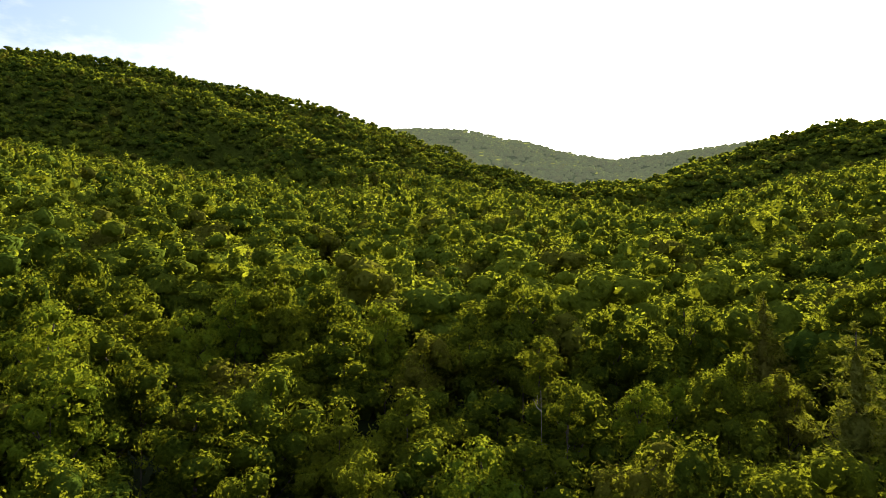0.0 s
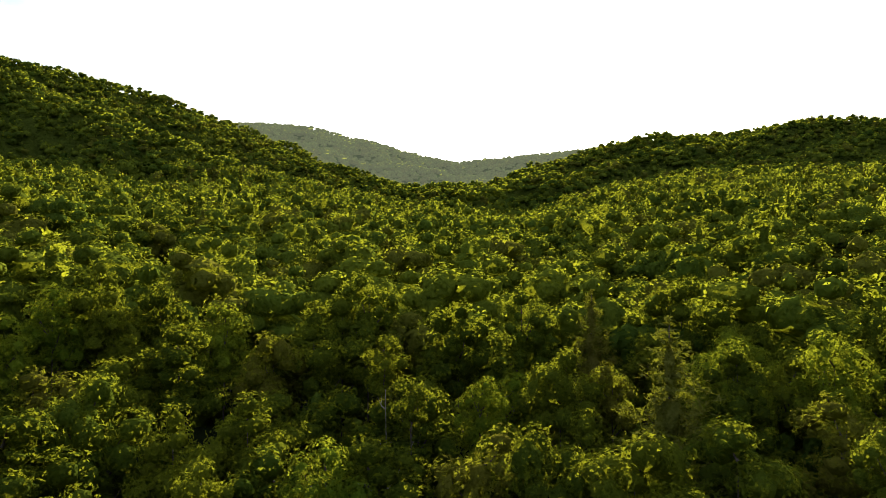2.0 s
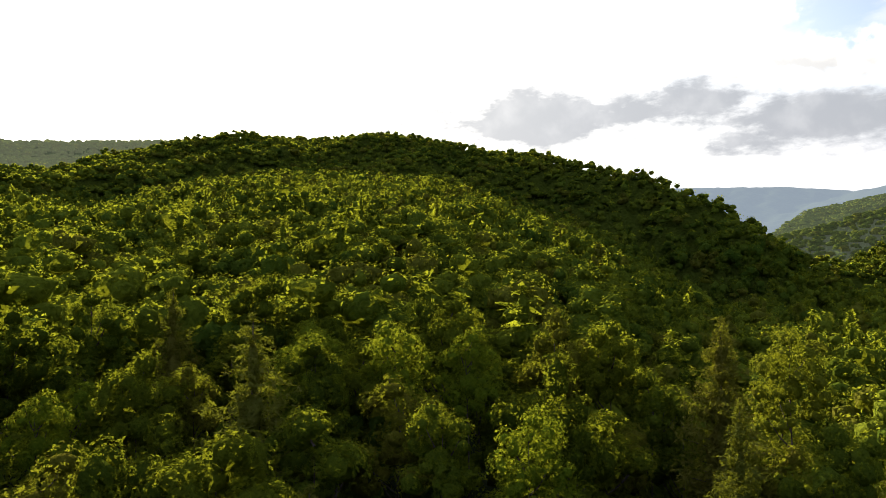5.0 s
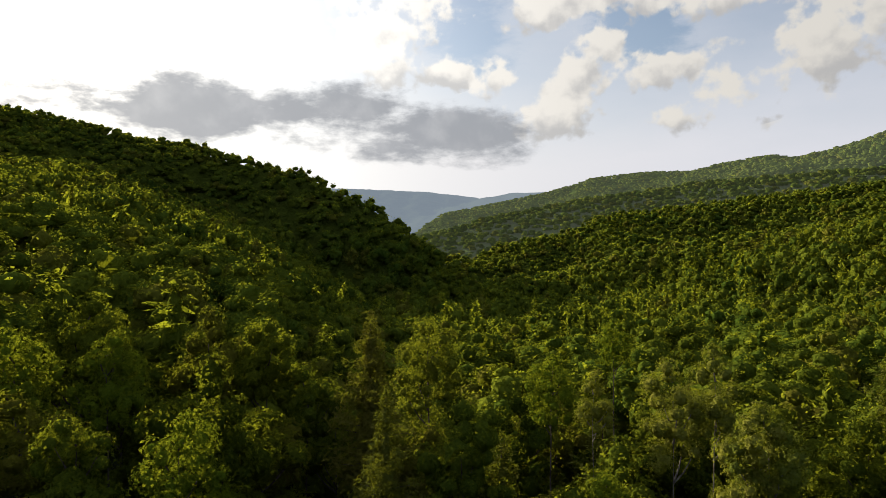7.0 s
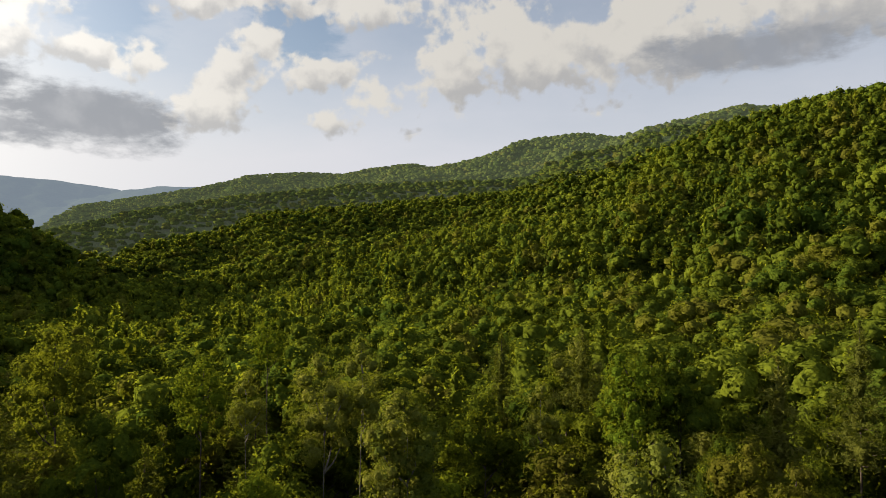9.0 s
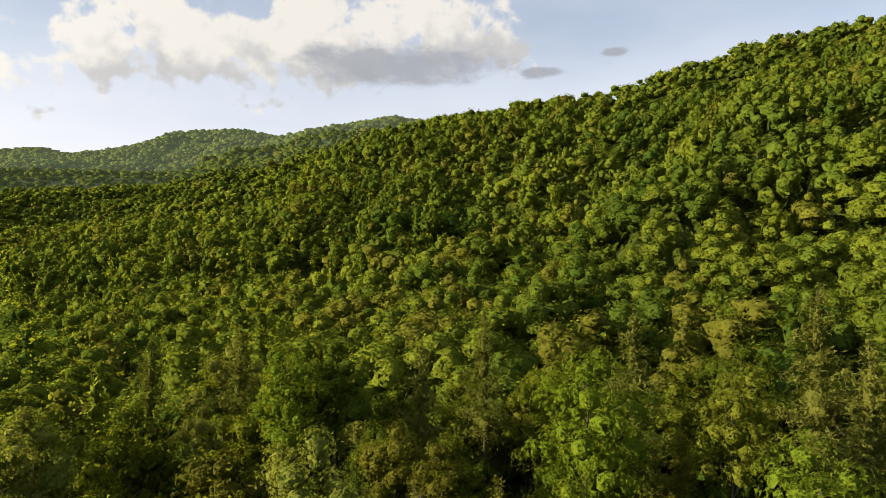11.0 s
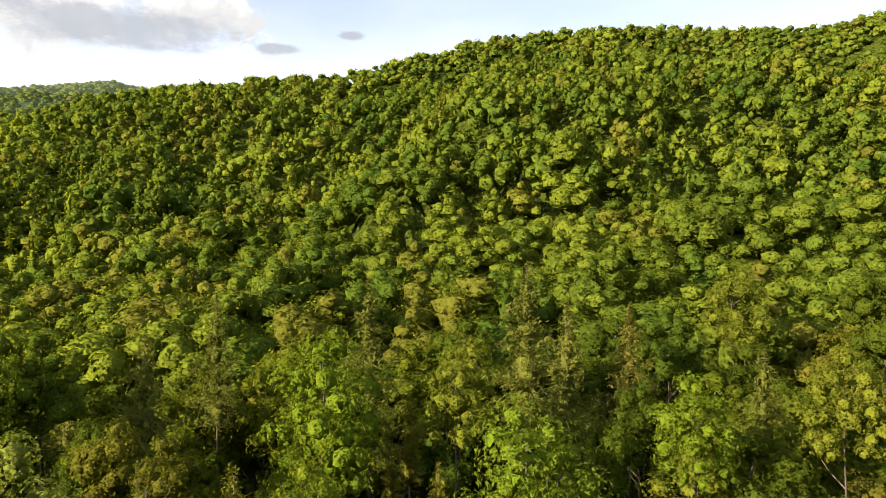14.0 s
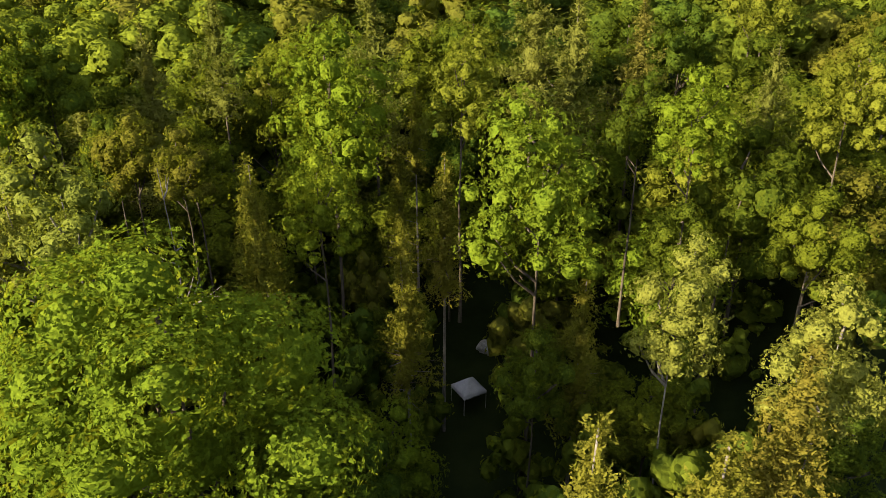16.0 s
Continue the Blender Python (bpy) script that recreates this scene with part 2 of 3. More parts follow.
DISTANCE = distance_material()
BARK = solid_material("bark", (0.035, 0.028, 0.021), (0.105, 0.088, 0.068), 2.0, 0.9, 0.03, (1, 1, 0.25))
PALE_BARK = solid_material("pale_bark", (0.08, 0.07, 0.06), (0.22, 0.20, 0.17), 2.5, 0.85, 0.02, (1, 1, 0.4))
# near black: the shade under the trees is put into this colour
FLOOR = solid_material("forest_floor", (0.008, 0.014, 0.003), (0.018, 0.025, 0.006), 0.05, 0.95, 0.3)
# white cloth coloured grey for the shade the tent stands in
CLOTH = solid_material("shaded_tent_cloth", (0.36, 0.36, 0.39), (0.46, 0.46, 0.48), 1.5, 0.7, 0.004)
METAL = solid_material("tent_metal", (0.30, 0.30, 0.31), (0.45, 0.45, 0.46), 6.0, 0.4)
ROCK = solid_material("pale_rock", (0.20, 0.195, 0.18), (0.42, 0.41, 0.38), 0.8, 0.9, 0.08)

# ---------------------------------------------------------------- the lie of the land
# each crest: steepness of its sides, then azimuth, distance and height angle of the wooded skyline along it
CRESTS = {
    "left_hill": (0.60, [(52, 900, 13.5), (40, 900, 14.6), (32.6, 880, 14.9), (29.2, 860, 15.2), (25.5, 830, 15.2), (22.8, 800, 14.9), (19.5, 780, 14.3), (16.1, 780, 14.0), (10.3, 790, 13.0), (7.6, 800, 12.0), (4.8, 820, 11.3)]),
    "left_spur": (0.62, [(34, 760, 14.6), (29.5, 720, 14.6), (20.3, 620, 13.7), (15.7, 560, 12.5), (10.3, 490, 10.9), (3.9, 420, 9.0), (-3.1, 360, 6.9), (-9.9, 330, 5.2)]),
    "head_ridge": (0.4, [(5.8, 1250, 11.1), (2.1, 1300, 11.4), (-1.2, 1300, 11.3), (-5.4, 1300, 10.4), (-10.0, 1350, 9.2), (-13.3, 1400, 8.6), (-18.7, 1450, 9.1), (-22.8, 1450, 9.4), (-26.6, 1450, 9.7), (-29.5, 1450, 9.6), (-36.0, 1450, 9.2)]),
    "head_spur": (0.36, [(4.8, 1020, 11.2), (1.1, 960, 10.0), (-3.1, 900, 8.4), (-10.0, 850, 6.8), (-19.1, 780, 5.4)]),
    "round_hill": (0.26, [(-22.4, 720, 5.7), (-26.1, 800, 8.0), (-29.8, 850, 9.7), (-33.5, 800, 10.1), (-39.1, 740, 10.2), (-41.4, 700, 10.4)]),
    "round_hill_shoulder": (0.4, [(-39.1, 740, 10.2), (-41.4, 700, 10.4), (-45.9, 660, 10.1), (-51.9, 610, 9.3)]),
    "round_hill_nose": (0.9, [(-51.9, 610, 9.3), (-56.6, 570, 8.8), (-60.8, 530, 8.1), (-64.8, 490, 6.5), (-67.6, 455, 4.2), (-69.6, 430, 2.0), (-71.4, 400, -0.8)]),
    "west_ridge": (0.32, [(-74.3, 2500, 4.3), (-81.4, 2500, 5.7), (-86.1, 2500, 6.9), (-89.8, 2500, 7.2), (-93.5, 2450, 7.1), (-96.2, 2300, 7.7), (-98.5, 2250, 8.0), (-100.3, 2200, 7.7)]),
    "twin_hills": (0.36, [(-98.0, 1800, 7.6), (-102.5, 1800, 7.9), (-105.1, 1700, 8.6), (-107.6, 1650, 9.2), (-109.7, 1600, 10.0), (-112.0, 1600, 10.2), (-115.4, 1550, 9.8), (-117.4, 1500, 9.7), (-120.2, 1400, 10.8), (-124.4, 1350, 11.5), (-127.6, 1300, 11.3), (-133.5, 1250, 11.2)]),
    "far_bench": (0.6, [(-72.1, 1150, 2.4), (-77.8, 1150, 3.9), (-84.2, 1150, 5.1), (-93.5, 1150, 6.2), (-102.5, 1100, 6.6), (-110.8, 1050, 6.6)]),
    "near_bench": (0.36, [(-76.9, 640, 0.4), (-81.4, 680, 2.1), (-88.8, 720, 4.1), (-98.0, 740, 5.0), (-106.8, 740, 5.7), (-112.8, 700, 6.1)]),
    "low_bench": (0.45, [(-80.9, 430, -0.4), (-87.6, 460, 1.2), (-91.9, 480, 2.5), (-95.9, 480, 2.9), (-103.4, 460, 3.7)]),
    "right_hill": (0.46, [(-124.3, 640, 9.8), (-127.6, 560, 11.2), (-131.2, 500, 12.6), (-133.9, 480, 12.8), (-137.9, 480, 13.5), (-142.0, 490, 13.5), (-145.2, 500, 14.2), (-148.7, 510, 15.1), (-150.6, 520, 15.4), (-155.3, 530, 16.4), (-159.9, 540, 16.7), (-164.3, 540, 16.6), (-170.7, 560, 15.8), (-176.5, 570, 15.3), (-180.1, 580, 15.2), (-182.5, 580, 15.5), (-195, 600, 16.5), (-215, 620, 14.0)]),
    "right_spur": (0.4, [(-124.3, 640, 9.8), (-117.4, 560, 7.6), (-112.8, 480, 5.2), (-106.1, 420, 3.5), (-99.9, 370, 1.9)]),
}
FAR_CRESTS = {
    "blue_ridge": (0.3, [(-52, 3900, 6.0), (-66.5, 3900, 6.0), (-72.0, 3900, 5.8), (-75.5, 3900, 5.4), (-76.6, 3800, 5.2), (-79.2, 3300, 5.7), (-81.4, 3000, 5.7)]),
}
CANOPY = 19.0                                 # woods on the crests stand this high


def polar(az, r):
    a = np.radians(az)
    return -np.sin(a) * r, np.cos(a) * r


def waves(x, y, scale, seed):
    """Smooth rolling relief of about plus or minus one, without noise lookups."""
    rng = np.random.default_rng(seed)
    total = 0.0
    for k in range(7):
        a, p, f = rng.uniform(0, 6.283), rng.uniform(0, 6.283), rng.uniform(0.7, 1.9) / scale
        total = total + np.sin((x * np.cos(a) + y * np.sin(a)) * f * 6.283 + p)
    return total / 2.6


def land(x, y, crests=None):
    """Height of the ground."""
    x, y = np.asarray(x, float), np.asarray(y, float)
    r = np.hypot(x, y)
    az = np.degrees(np.arctan2(-x, y))
    az = np.where(az > 120, az - 360, az)
    s = np.interp(az, [-240, -190, -150, -125, -100, -80, -67, -58, -45, -32, -18, -4, 15, 35, 120], [0.1, 0.14, 0.15, 0.10, 0.05, 0.02, 0.02, 0.12, 0.20, 0.205, 0.18, 0.21, 0.22, 0.25, 0.1])
    reach = np.interp(az, [-70, -54, -32, -20, 0, 35], [450, 1100, 1100, 450, 500, 700])
    z = 1.0 + s * reach * np.tanh(np.maximum(r - 15, 0) / reach) - 11.0 * np.exp(-((x - 28) ** 2 + (y + 50) ** 2) / 32.0 ** 2) + 0.8 * waves(x, y, 60, 3) * np.clip(r / 100, 0, 1)
    rolls = 7.0 * waves(x, y, 190, 5) + 3.5 * waves(x, y, 80, 6)
    for steep, points in (crests or CRESTS).values():
        p = [(*polar(a, d), EYE + d * math.tan(radians(e)) - np.interp(d, [480, 700], [CANOPY, CANOPY - 8])) for a, d, e in points]
        best = np.full(x.shape, -1e9)
        for (x0, y0, z0), (x1, y1, z1) in itertools.pairwise(p):
            ll = (x1 - x0) ** 2 + (y1 - y0) ** 2
            u = ((x - x0) * (x1 - x0) + (y - y0) * (y1 - y0)) / ll
            past = np.maximum(np.maximum(-u, u - 1), 0) * math.sqrt(ll)
            u = np.clip(u, 0, 1)
            d = np.hypot(x - x0 - u * (x1 - x0), y - y0 - u * (y1 - y0))
            c = 30.0
            drop = steep * (np.sqrt(d * d + c * c) - c) + 0.45 * np.maximum(past - 40, 0)
            best = np.maximum(best, z0 + u * (z1 - z0) - drop + rolls * np.clip((d - 25) / 120, 0, 1))
        k = 5.0
        z = np.maximum(z, best) + k * np.exp(-np.abs(z - best) / k) * 0.5
    return z


def mesh_object(name, verts, faces, mat, parent=None, label="", smooth=False):
    me = bpy.data.meshes.new(name)
    me.from_pydata([tuple(v) for v in verts], [], [tuple(f) for f in faces])
    for each in mat if isinstance(mat, tuple) else (mat,):
        me.materials.append(each)
    if isinstance(mat, tuple):                   # three-sided faces are the closed foliage
        for f in me.polygons:
            f.material_index = 1 if f.loop_total == 3 else 0
    if smooth:
        me.shade_smooth()
    ob = new(name, me)
    ob.parent = parent
    if label:
        tagged(ob, label)
    return ob


def build_ground():
    rings = np.concatenate([np.linspace(0, 200, 41)[1:], np.geomspace(206, 4900, 90)])
    n_az = 340
    az = np.linspace(0, 360, n_az, endpoint=False)
    rr, aa = np.meshgrid(rings, az, indexing="ij")
    gx, gy = polar(aa, rr)
    gz = land(gx, gy)
    verts = np.concatenate([[[0, 0, float(land(0.0, 0.0))]], np.stack([gx, gy, gz], -1).reshape(-1, 3)])
    faces = [(0, 1 + j, 1 + (j + 1) % n_az) for j in range(n_az)]
    for i in range(len(rings) - 1):
        a, b = 1 + i * n_az, 1 + (i + 1) * n_az
        faces += [(a + j, b + j, b + (j + 1) % n_az, a + (j + 1) % n_az) for j in range(n_az)]
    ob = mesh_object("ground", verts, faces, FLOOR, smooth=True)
    tagged(ob, "wooded hills and valley floor under leaf litter", "ground", kind="structure")


def build_distance():
    """The blue ridges at the end of the valley."""
    az, rr = np.meshgrid(np.linspace(-92, -44, 160), np.linspace(2600, 4700, 60), indexing="ij")
    gx, gy = polar(az, rr)
    gz = land(gx, gy, FAR_CRESTS) + 5 + 1.2 * waves(gx, gy, 60, 41) + CANOPY - 6
    verts = np.stack([gx, gy, gz], -1).reshape(-1, 3)
    faces = [(i * 60 + j, i * 60 + j + 1, i * 60 + j + 61, i * 60 + j + 60) for i in range(159) for j in range(59)]
    tagged(mesh_object("backdrop", verts, faces, DISTANCE, smooth=True), "blue-green ridges far down the valley with painted haze", "ridge", kind="structure")


build_ground()
build_distance()


# ---------------------------------------------------------------- leaf and branch shapes
def icosphere(level):
    bm = bmesh.new()
    bmesh.ops.create_icosphere(bm, subdivisions=level, radius=1.0)
    v = np.array([p.co[:] for p in bm.verts])
    f = np.array([[p.index for p in q.verts] for q in bm.faces])
    bm.free()
    return v, f


ICO = {k: icosphere(k) for k in (1, 2, 3)}


def unit(v):
    return v / np.maximum(np.linalg.norm(v, axis=-1, keepdims=True), 1e-9)


def sprays(rng, points, normals, size, long=1.25):
    """One small bent kite of leaves at each point."""
    n = len(points)
    normals = unit(normals)
    t = unit(np.cross(normals, rng.normal(size=(n, 3))))
    b = np.cross(normals, t)
    a = size * rng.uniform(0.6, 1.25, (n, 1))
    w = a * rng.uniform(0.55, 0.95, (n, 1)) / long
    dip = normals * a * rng.uniform(-0.25, 0.35, (n, 1))
    skew = rng.uniform(-0.35, 0.35, (n, 1)) * a
    quad = np.stack([points + t * a * long, points + b * w + dip + t * skew, points - t * a * 0.8, points - b * w + dip - t * skew], 1)
    return quad.reshape(-1, 3), np.arange(4 * n).reshape(-1, 4)


def lobes_of(rng, height, radius, count, low=-0.65, flat=0.33, mid=0.66, puff=1.0):
    d = unit(rng.normal(size=(count * 4, 3)))
    d = d[d[:, 2] > low][:count]
    half = np.array([radius, radius, height * flat])
    c = d * half * rng.uniform(0.5, 0.84, (len(d), 1)) + [0, 0, height * mid]
    r = radius * rng.uniform(0.20, 0.40, len(d)) * (1.25 if count < 10 else 1.0) * puff
    c[0], r[0] = (0, 0, height * mid), radius * 0.55
    if count > 4:
        c[1], r[1] = (*rng.normal(size=2) * radius * 0.1, height * (mid + flat * 0.8)), radius * 0.3
    reach = np.percentile(np.hypot(c[:, 0], c[:, 1]) + r, 85)
    c[:, :2] *= radius / reach
    c[:, 2] += height * 0.985 - (c[:, 2] + r).max()
    return c, r


def broadleaf_crown(rng, height, radius, lobes, leaves, size, level=1, core=0.8, flat=0.33, mid=0.66, puff=1.0, rise=0.5):
    """A crown of many lobes: closed masses of foliage and leaf sprays all over them. Returns vertices, quads, triangles."""
    c, r = lobes_of(rng, height, radius, lobes, flat=flat, mid=mid, puff=puff)
    tries = leaves * 3
    i = rng.choice(len(c), tries, p=r ** 2 / (r ** 2).sum())
    d = unit(rng.normal(size=(tries, 3)) + [0, 0, rise])
    p = c[i] + d * r[i, None] * rng.uniform(0.84, 1.2, (tries, 1)) * [1, 1, 0.95]
    dist = np.linalg.norm(p[:, None] - c[None], axis=2) / r[None]
    dist[np.arange(tries), i] = 9
    keep = (dist.min(1) > 0.78) & (d[:, 2] > -0.35)
    p, d = p[keep][:leaves], d[keep][:leaves]
    v, q = sprays(rng, p, d + 0.35 * rng.normal(size=d.shape), size)
    tri = np.zeros((0, 3), int)
    if core > 0:
        iv, it = ICO[level]
        for k in range(len(c)):
            bump = 1 + 0.13 * rng.normal(size=(len(iv), 1))
            lump = c[k] + iv * np.clip(bump, 0.5, 1.6) * r[k] * core * rng.uniform(0.85, 1.1, 3)
            mid_face = lump[it].mean(1)
            buried = np.linalg.norm(mid_face[:, None] - c[None], axis=2) / r[None]
            buried[:, k] = 9
            seen = (buried.min(1) > 0.72) & (mid_face[:, 2] - c[k][2] > -0.55 * r[k])
            tri = np.concatenate([tri, it[seen] + len(v)])
            v = np.concatenate([v, lump])
    used = np.unique(np.concatenate([q.ravel(), tri.ravel()]))
    back = np.full(len(v), -1)
    back[used] = np.arange(len(used))
    v = v[used]
    grow = radius / np.percentile(np.hypot(v[:, 0], v[:, 1]), 94)
    v[:, :2] *= grow
    return v, back[q], back[tri], c * [grow, grow, 1]


def conifer_crown(rng, height, radius, whorls, per, tufts, size, start=0.3, lift=0.12, power=0.8):
    """Tiers of boughs with upturned tufts. Returns vertices, quads and the boughs as (root, tip)."""
    pts, nor, boughs = [], [], []
    for w in range(whorls):
        s = w / (whorls - 1)
        level = height * (start + (0.985 - start) * s)
        reach = radius * (1 - s) ** power + 0.25
        for k in range(per):
            a = 6.283 * (k + rng.uniform(-0.35, 0.35)) / per + w * 1.3
            z = level + rng.uniform(-0.6, 0.6) * height * (0.985 - start) / whorls * (s < 0.9)
            length = reach * rng.uniform(0.45, 1.25)
            tip = np.array([math.cos(a) * length, math.sin(a) * length, length * rng.uniform(lift - 0.12, lift + 0.18)])
            boughs.append(((0, 0, z), tuple(np.array([0, 0, z]) + tip * 0.9)))
            m = max(3, int(tufts * length / radius + 2))
            u = rng.uniform(0.28, 1.05, (m, 1))
            side = np.array([-math.sin(a), math.cos(a), 0]) * rng.normal(size=(m, 1)) * 0.3 * length * u
            pts.append(np.array([0, 0, z]) + tip * u + side + [0, 0, 1] * rng.uniform(-0.35, 0.75, (m, 1)))
            nor.append(np.array([0, 0, 1.0]) + 0.9 * rng.normal(size=(m, 3)))
    p, d = np.concatenate(pts), np.concatenate(nor)
    v, q = sprays(rng, p, d, size, 1.7)
    iv, it = ICO[1]
    tri = np.zeros((0, 3), int)
    for k in range(4):
        s = 0.12 + 0.22 * k
        girth = radius * (1 - s) ** power * 0.38
        lump = iv * (1 + 0.25 * rng.normal(size=(len(iv), 1))) * [girth, girth, height * 0.10] + [0, 0, height * (start + (0.985 - start) * s)]
        tri = np.concatenate([tri, it + len(v)])
        v = np.concatenate([v, lump])
    v[:, :2] *= radius / np.percentile(np.hypot(v[:, 0], v[:, 1]), 96)
    return v, q, boughs, tri


def tube(path, radii, sides=7):
    """A tapered round limb along a path."""
    path = [Vector(p) for p in path]
    verts, faces = [], []
    for i, p in enumerate(path):
        d = (path[min(i + 1, len(path) - 1)] - path[max(i - 1, 0)]).normalized()
        s = d.cross(Vector((0.31, 0.93, 0.17))).normalized()
        t = d.cross(s)
        for k in range(sides):
            a = 2 * math.pi * k / sides
            verts.append(p + (s * math.cos(a) + t * math.sin(a)) * radii[i])
    for i in range(len(path) - 1):
        for k in range(sides):
            a, b = i * sides + k, i * sides + (k + 1) % sides
            faces.append((a, b, b + sides, a + sides))
    faces.append(tuple(range(len(verts) - sides, len(verts))))
    return verts, faces


def joined(parts):
    verts, faces = [], []
    for v, f in parts:
        k = len(verts)
        verts += [tuple(p) for p in v]
        faces += [tuple(i + k for i in q) for q in f]
    return verts, faces


def stem(rng, height, girth, top, lean=0.3):
    """A slightly crooked trunk from below the ground to its top."""
    n = 7
    sway = np.cumsum(rng.normal(size=(n, 2)) * lean * 0.4, axis=0)
    path = [(sway[i, 0] * (i > 0), sway[i, 1] * (i > 0), -16.0 + (top * height + 16.0) * i / (n - 1)) for i in range(n)]
    radii = [girth * (1.25 if i == 0 else 1.0) * (1 - 0.82 * i / (n - 1)) for i in range(n)]
    return path, radii


# ---------------------------------------------------------------- kinds of trees
def tree_root(name, label, category):
    root = new(name)
    root.empty_display_size = 1.0
    tagged(root, label, category)
    return root


def make_broadleaf(seed, label, leaf, bark, height=22.0, radius=5.0, lobes=30, leaves=1700, size=0.28, core=0.72, flat=0.33, mid=0.66):
    rng = np.random.default_rng(seed)
    root = tree_root("tree", label, "tree")
    v, q, tri, centres = broadleaf_crown(rng, height, radius, lobes, leaves, size, 1, core, flat, mid)
    mesh_object("crown", v, list(q) + list(tri), leaf, root, smooth=True)
    path, radii = stem(rng, height, height * (0.007 if bark is PALE_BARK else 0.011), 0.8)
    mesh_object("trunk", *tube(path, radii), bark, root, smooth=True)
    for k in range(1, min(len(centres), 7)):
        c = centres[k]
        z = max(height * 0.28, c[2] - np.hypot(c[0], c[1]) * 0.9 - 1.0)
        at = np.array([np.interp(z, [p[2] for p in path], [p[j] for p in path]) for j in (0, 1)] + [z])
        mid_point = at * 0.5 + c * 0.5 - [0, 0, 0.4]
        mesh_object("limb", *tube([at, mid_point, c], [height * 0.0055, height * 0.004, height * 0.0015], 5), bark, root, smooth=True)
    return root


def make_conifer(seed, label, leaf, height=25.0, radius=4.2, whorls=15, per=5, tufts=20, size=0.42, start=0.3, lift=0.12, power=0.8, name="pine_tree", snags=0):
    rng = np.random.default_rng(seed)
    root = tree_root(name, label, "pine" if name == "pine_tree" else "conifer")
    v, q, boughs, tri = conifer_crown(rng, height, radius, whorls, per, tufts, size, start, lift, power)
    mesh_object("crown", v, list(q) + list(tri), leaf, root, smooth=True)
    path, radii = stem(rng, height, height * 0.011, 0.985, 0.05)
    mesh_object("trunk", *tube(path, radii), BARK if not snags else PALE_BARK, root, smooth=True)
    for a, b in boughs[: 6 * per : 2]:
        mesh_object("bough", *tube([a, b], [0.06, 0.02], 4), BARK, root)
    for k in range(snags):
        z, a = height * rng.uniform(0.3, 0.6), rng.uniform(0, 6.283)
        length = rng.uniform(1.2, 2.8)
        tip = (math.cos(a) * length, math.sin(a) * length, z + rng.uniform(-0.5, 0.9))
        mesh_object("dead_branch", *tube([(0, 0, z), tip], [0.05, 0.015], 4), PALE_BARK, root)
    return root


def make_bare(seed, label, height=17.0, name="dead_tree"):
    rng = np.random.default_rng(seed)
    root = tree_root(name, label, "dead tree")
    path, radii = stem(rng, height, 0.11, 1.0, 0.5)
    mesh_object("trunk", *tube(path, radii), PALE_BARK, root, smooth=True)
    for k in range(9):
        z = height * rng.uniform(0.35, 0.92)
        at = np.array([np.interp(z, [p[2] for p in path], [p[j] for p in path]) for j in (0, 1)] + [z])
        a, length = rng.uniform(0, 6.283), rng.uniform(1.5, 4.0) * (1.25 - z / height)
        d = np.array([math.cos(a), math.sin(a), rng.uniform(0.5, 1.3)]) * length
        twig = at + d * 0.6 + rng.normal(size=3) * 0.6 * length
        mesh_object("branch", *joined([tube([at, at + d * 0.5 + [0, 0, -0.2], at + d], [0.06, 0.04, 0.012], 5), tube([at + d * 0.5, twig], [0.03, 0.01], 4)]), PALE_BARK, root)
    return root


KINDS = {
    "oak": [lambda k=k: make_broadleaf(10 + k, "tall oak in full summer leaf, rounded dark green crown", BROAD, BARK, radius=4.6 + 0.5 * (k % 3), lobes=24 + 2 * k) for k in range(6)],
    "maple": [lambda k=k: make_broadleaf(30 + k, "maple with a broad bright yellow-green crown", BRIGHT, BARK, radius=5.0, lobes=48, leaves=2900, size=0.26, core=0.55, flat=0.36, mid=0.63) for k in range(3)],
    "grand": [lambda: make_broadleaf(36, "great maple with a dense bright green crown over the clearing", GRAND, BARK, radius=5.4, lobes=70, leaves=14000, size=0.16, core=0.6, flat=0.36, mid=0.63)],
    "poplar": [lambda k=k: make_broadleaf(40 + k, "slender poplar with sparse pale yellowish leaves and light bark", PALE, PALE_BARK, radius=3.4, lobes=26, leaves=2600, size=0.2, core=0.65, mid=0.66, flat=0.32) for k in range(2)],
    "pine": [lambda k=k: make_conifer(50 + k, "white pine with tiers of olive-green needle boughs", NEEDLE, radius=4.6, whorls=15 + k, start=0.3, lift=0.16, tufts=70, size=0.36, power=0.85) for k in range(2)],
    "spruce": [lambda k=k: make_conifer(60 + k, "narrow yellow-olive cedar with dead lower branches on a pale trunk", CEDAR, radius=2.9, whorls=20, tufts=52, size=0.27, start=0.38, lift=-0.05, power=0.75, name="cedar_tree", snags=9) for k in range(2)],
    "dead": [lambda: make_bare(70, "bare dead tree with pale grey forked branches")],
}
GROUPS = {"grand": "woods round the clearing", "oak": "woods round the clearing", "maple": "woods round the clearing", "poplar": "woods round the clearing", "pine": "pines among the woods", "spruce": "cedars by the clearing", "dead": "dead trees"}
made, placed = {}, []


SPAN = {"grand": (22.0, 11.6), "oak": (22.0, 10.6), "maple": (22.0, 10.8), "poplar": (22.0, 7.4), "pine": (25.0, 9.4), "spruce": (25.0, 6.0), "dead": (17.0, 5.0)}


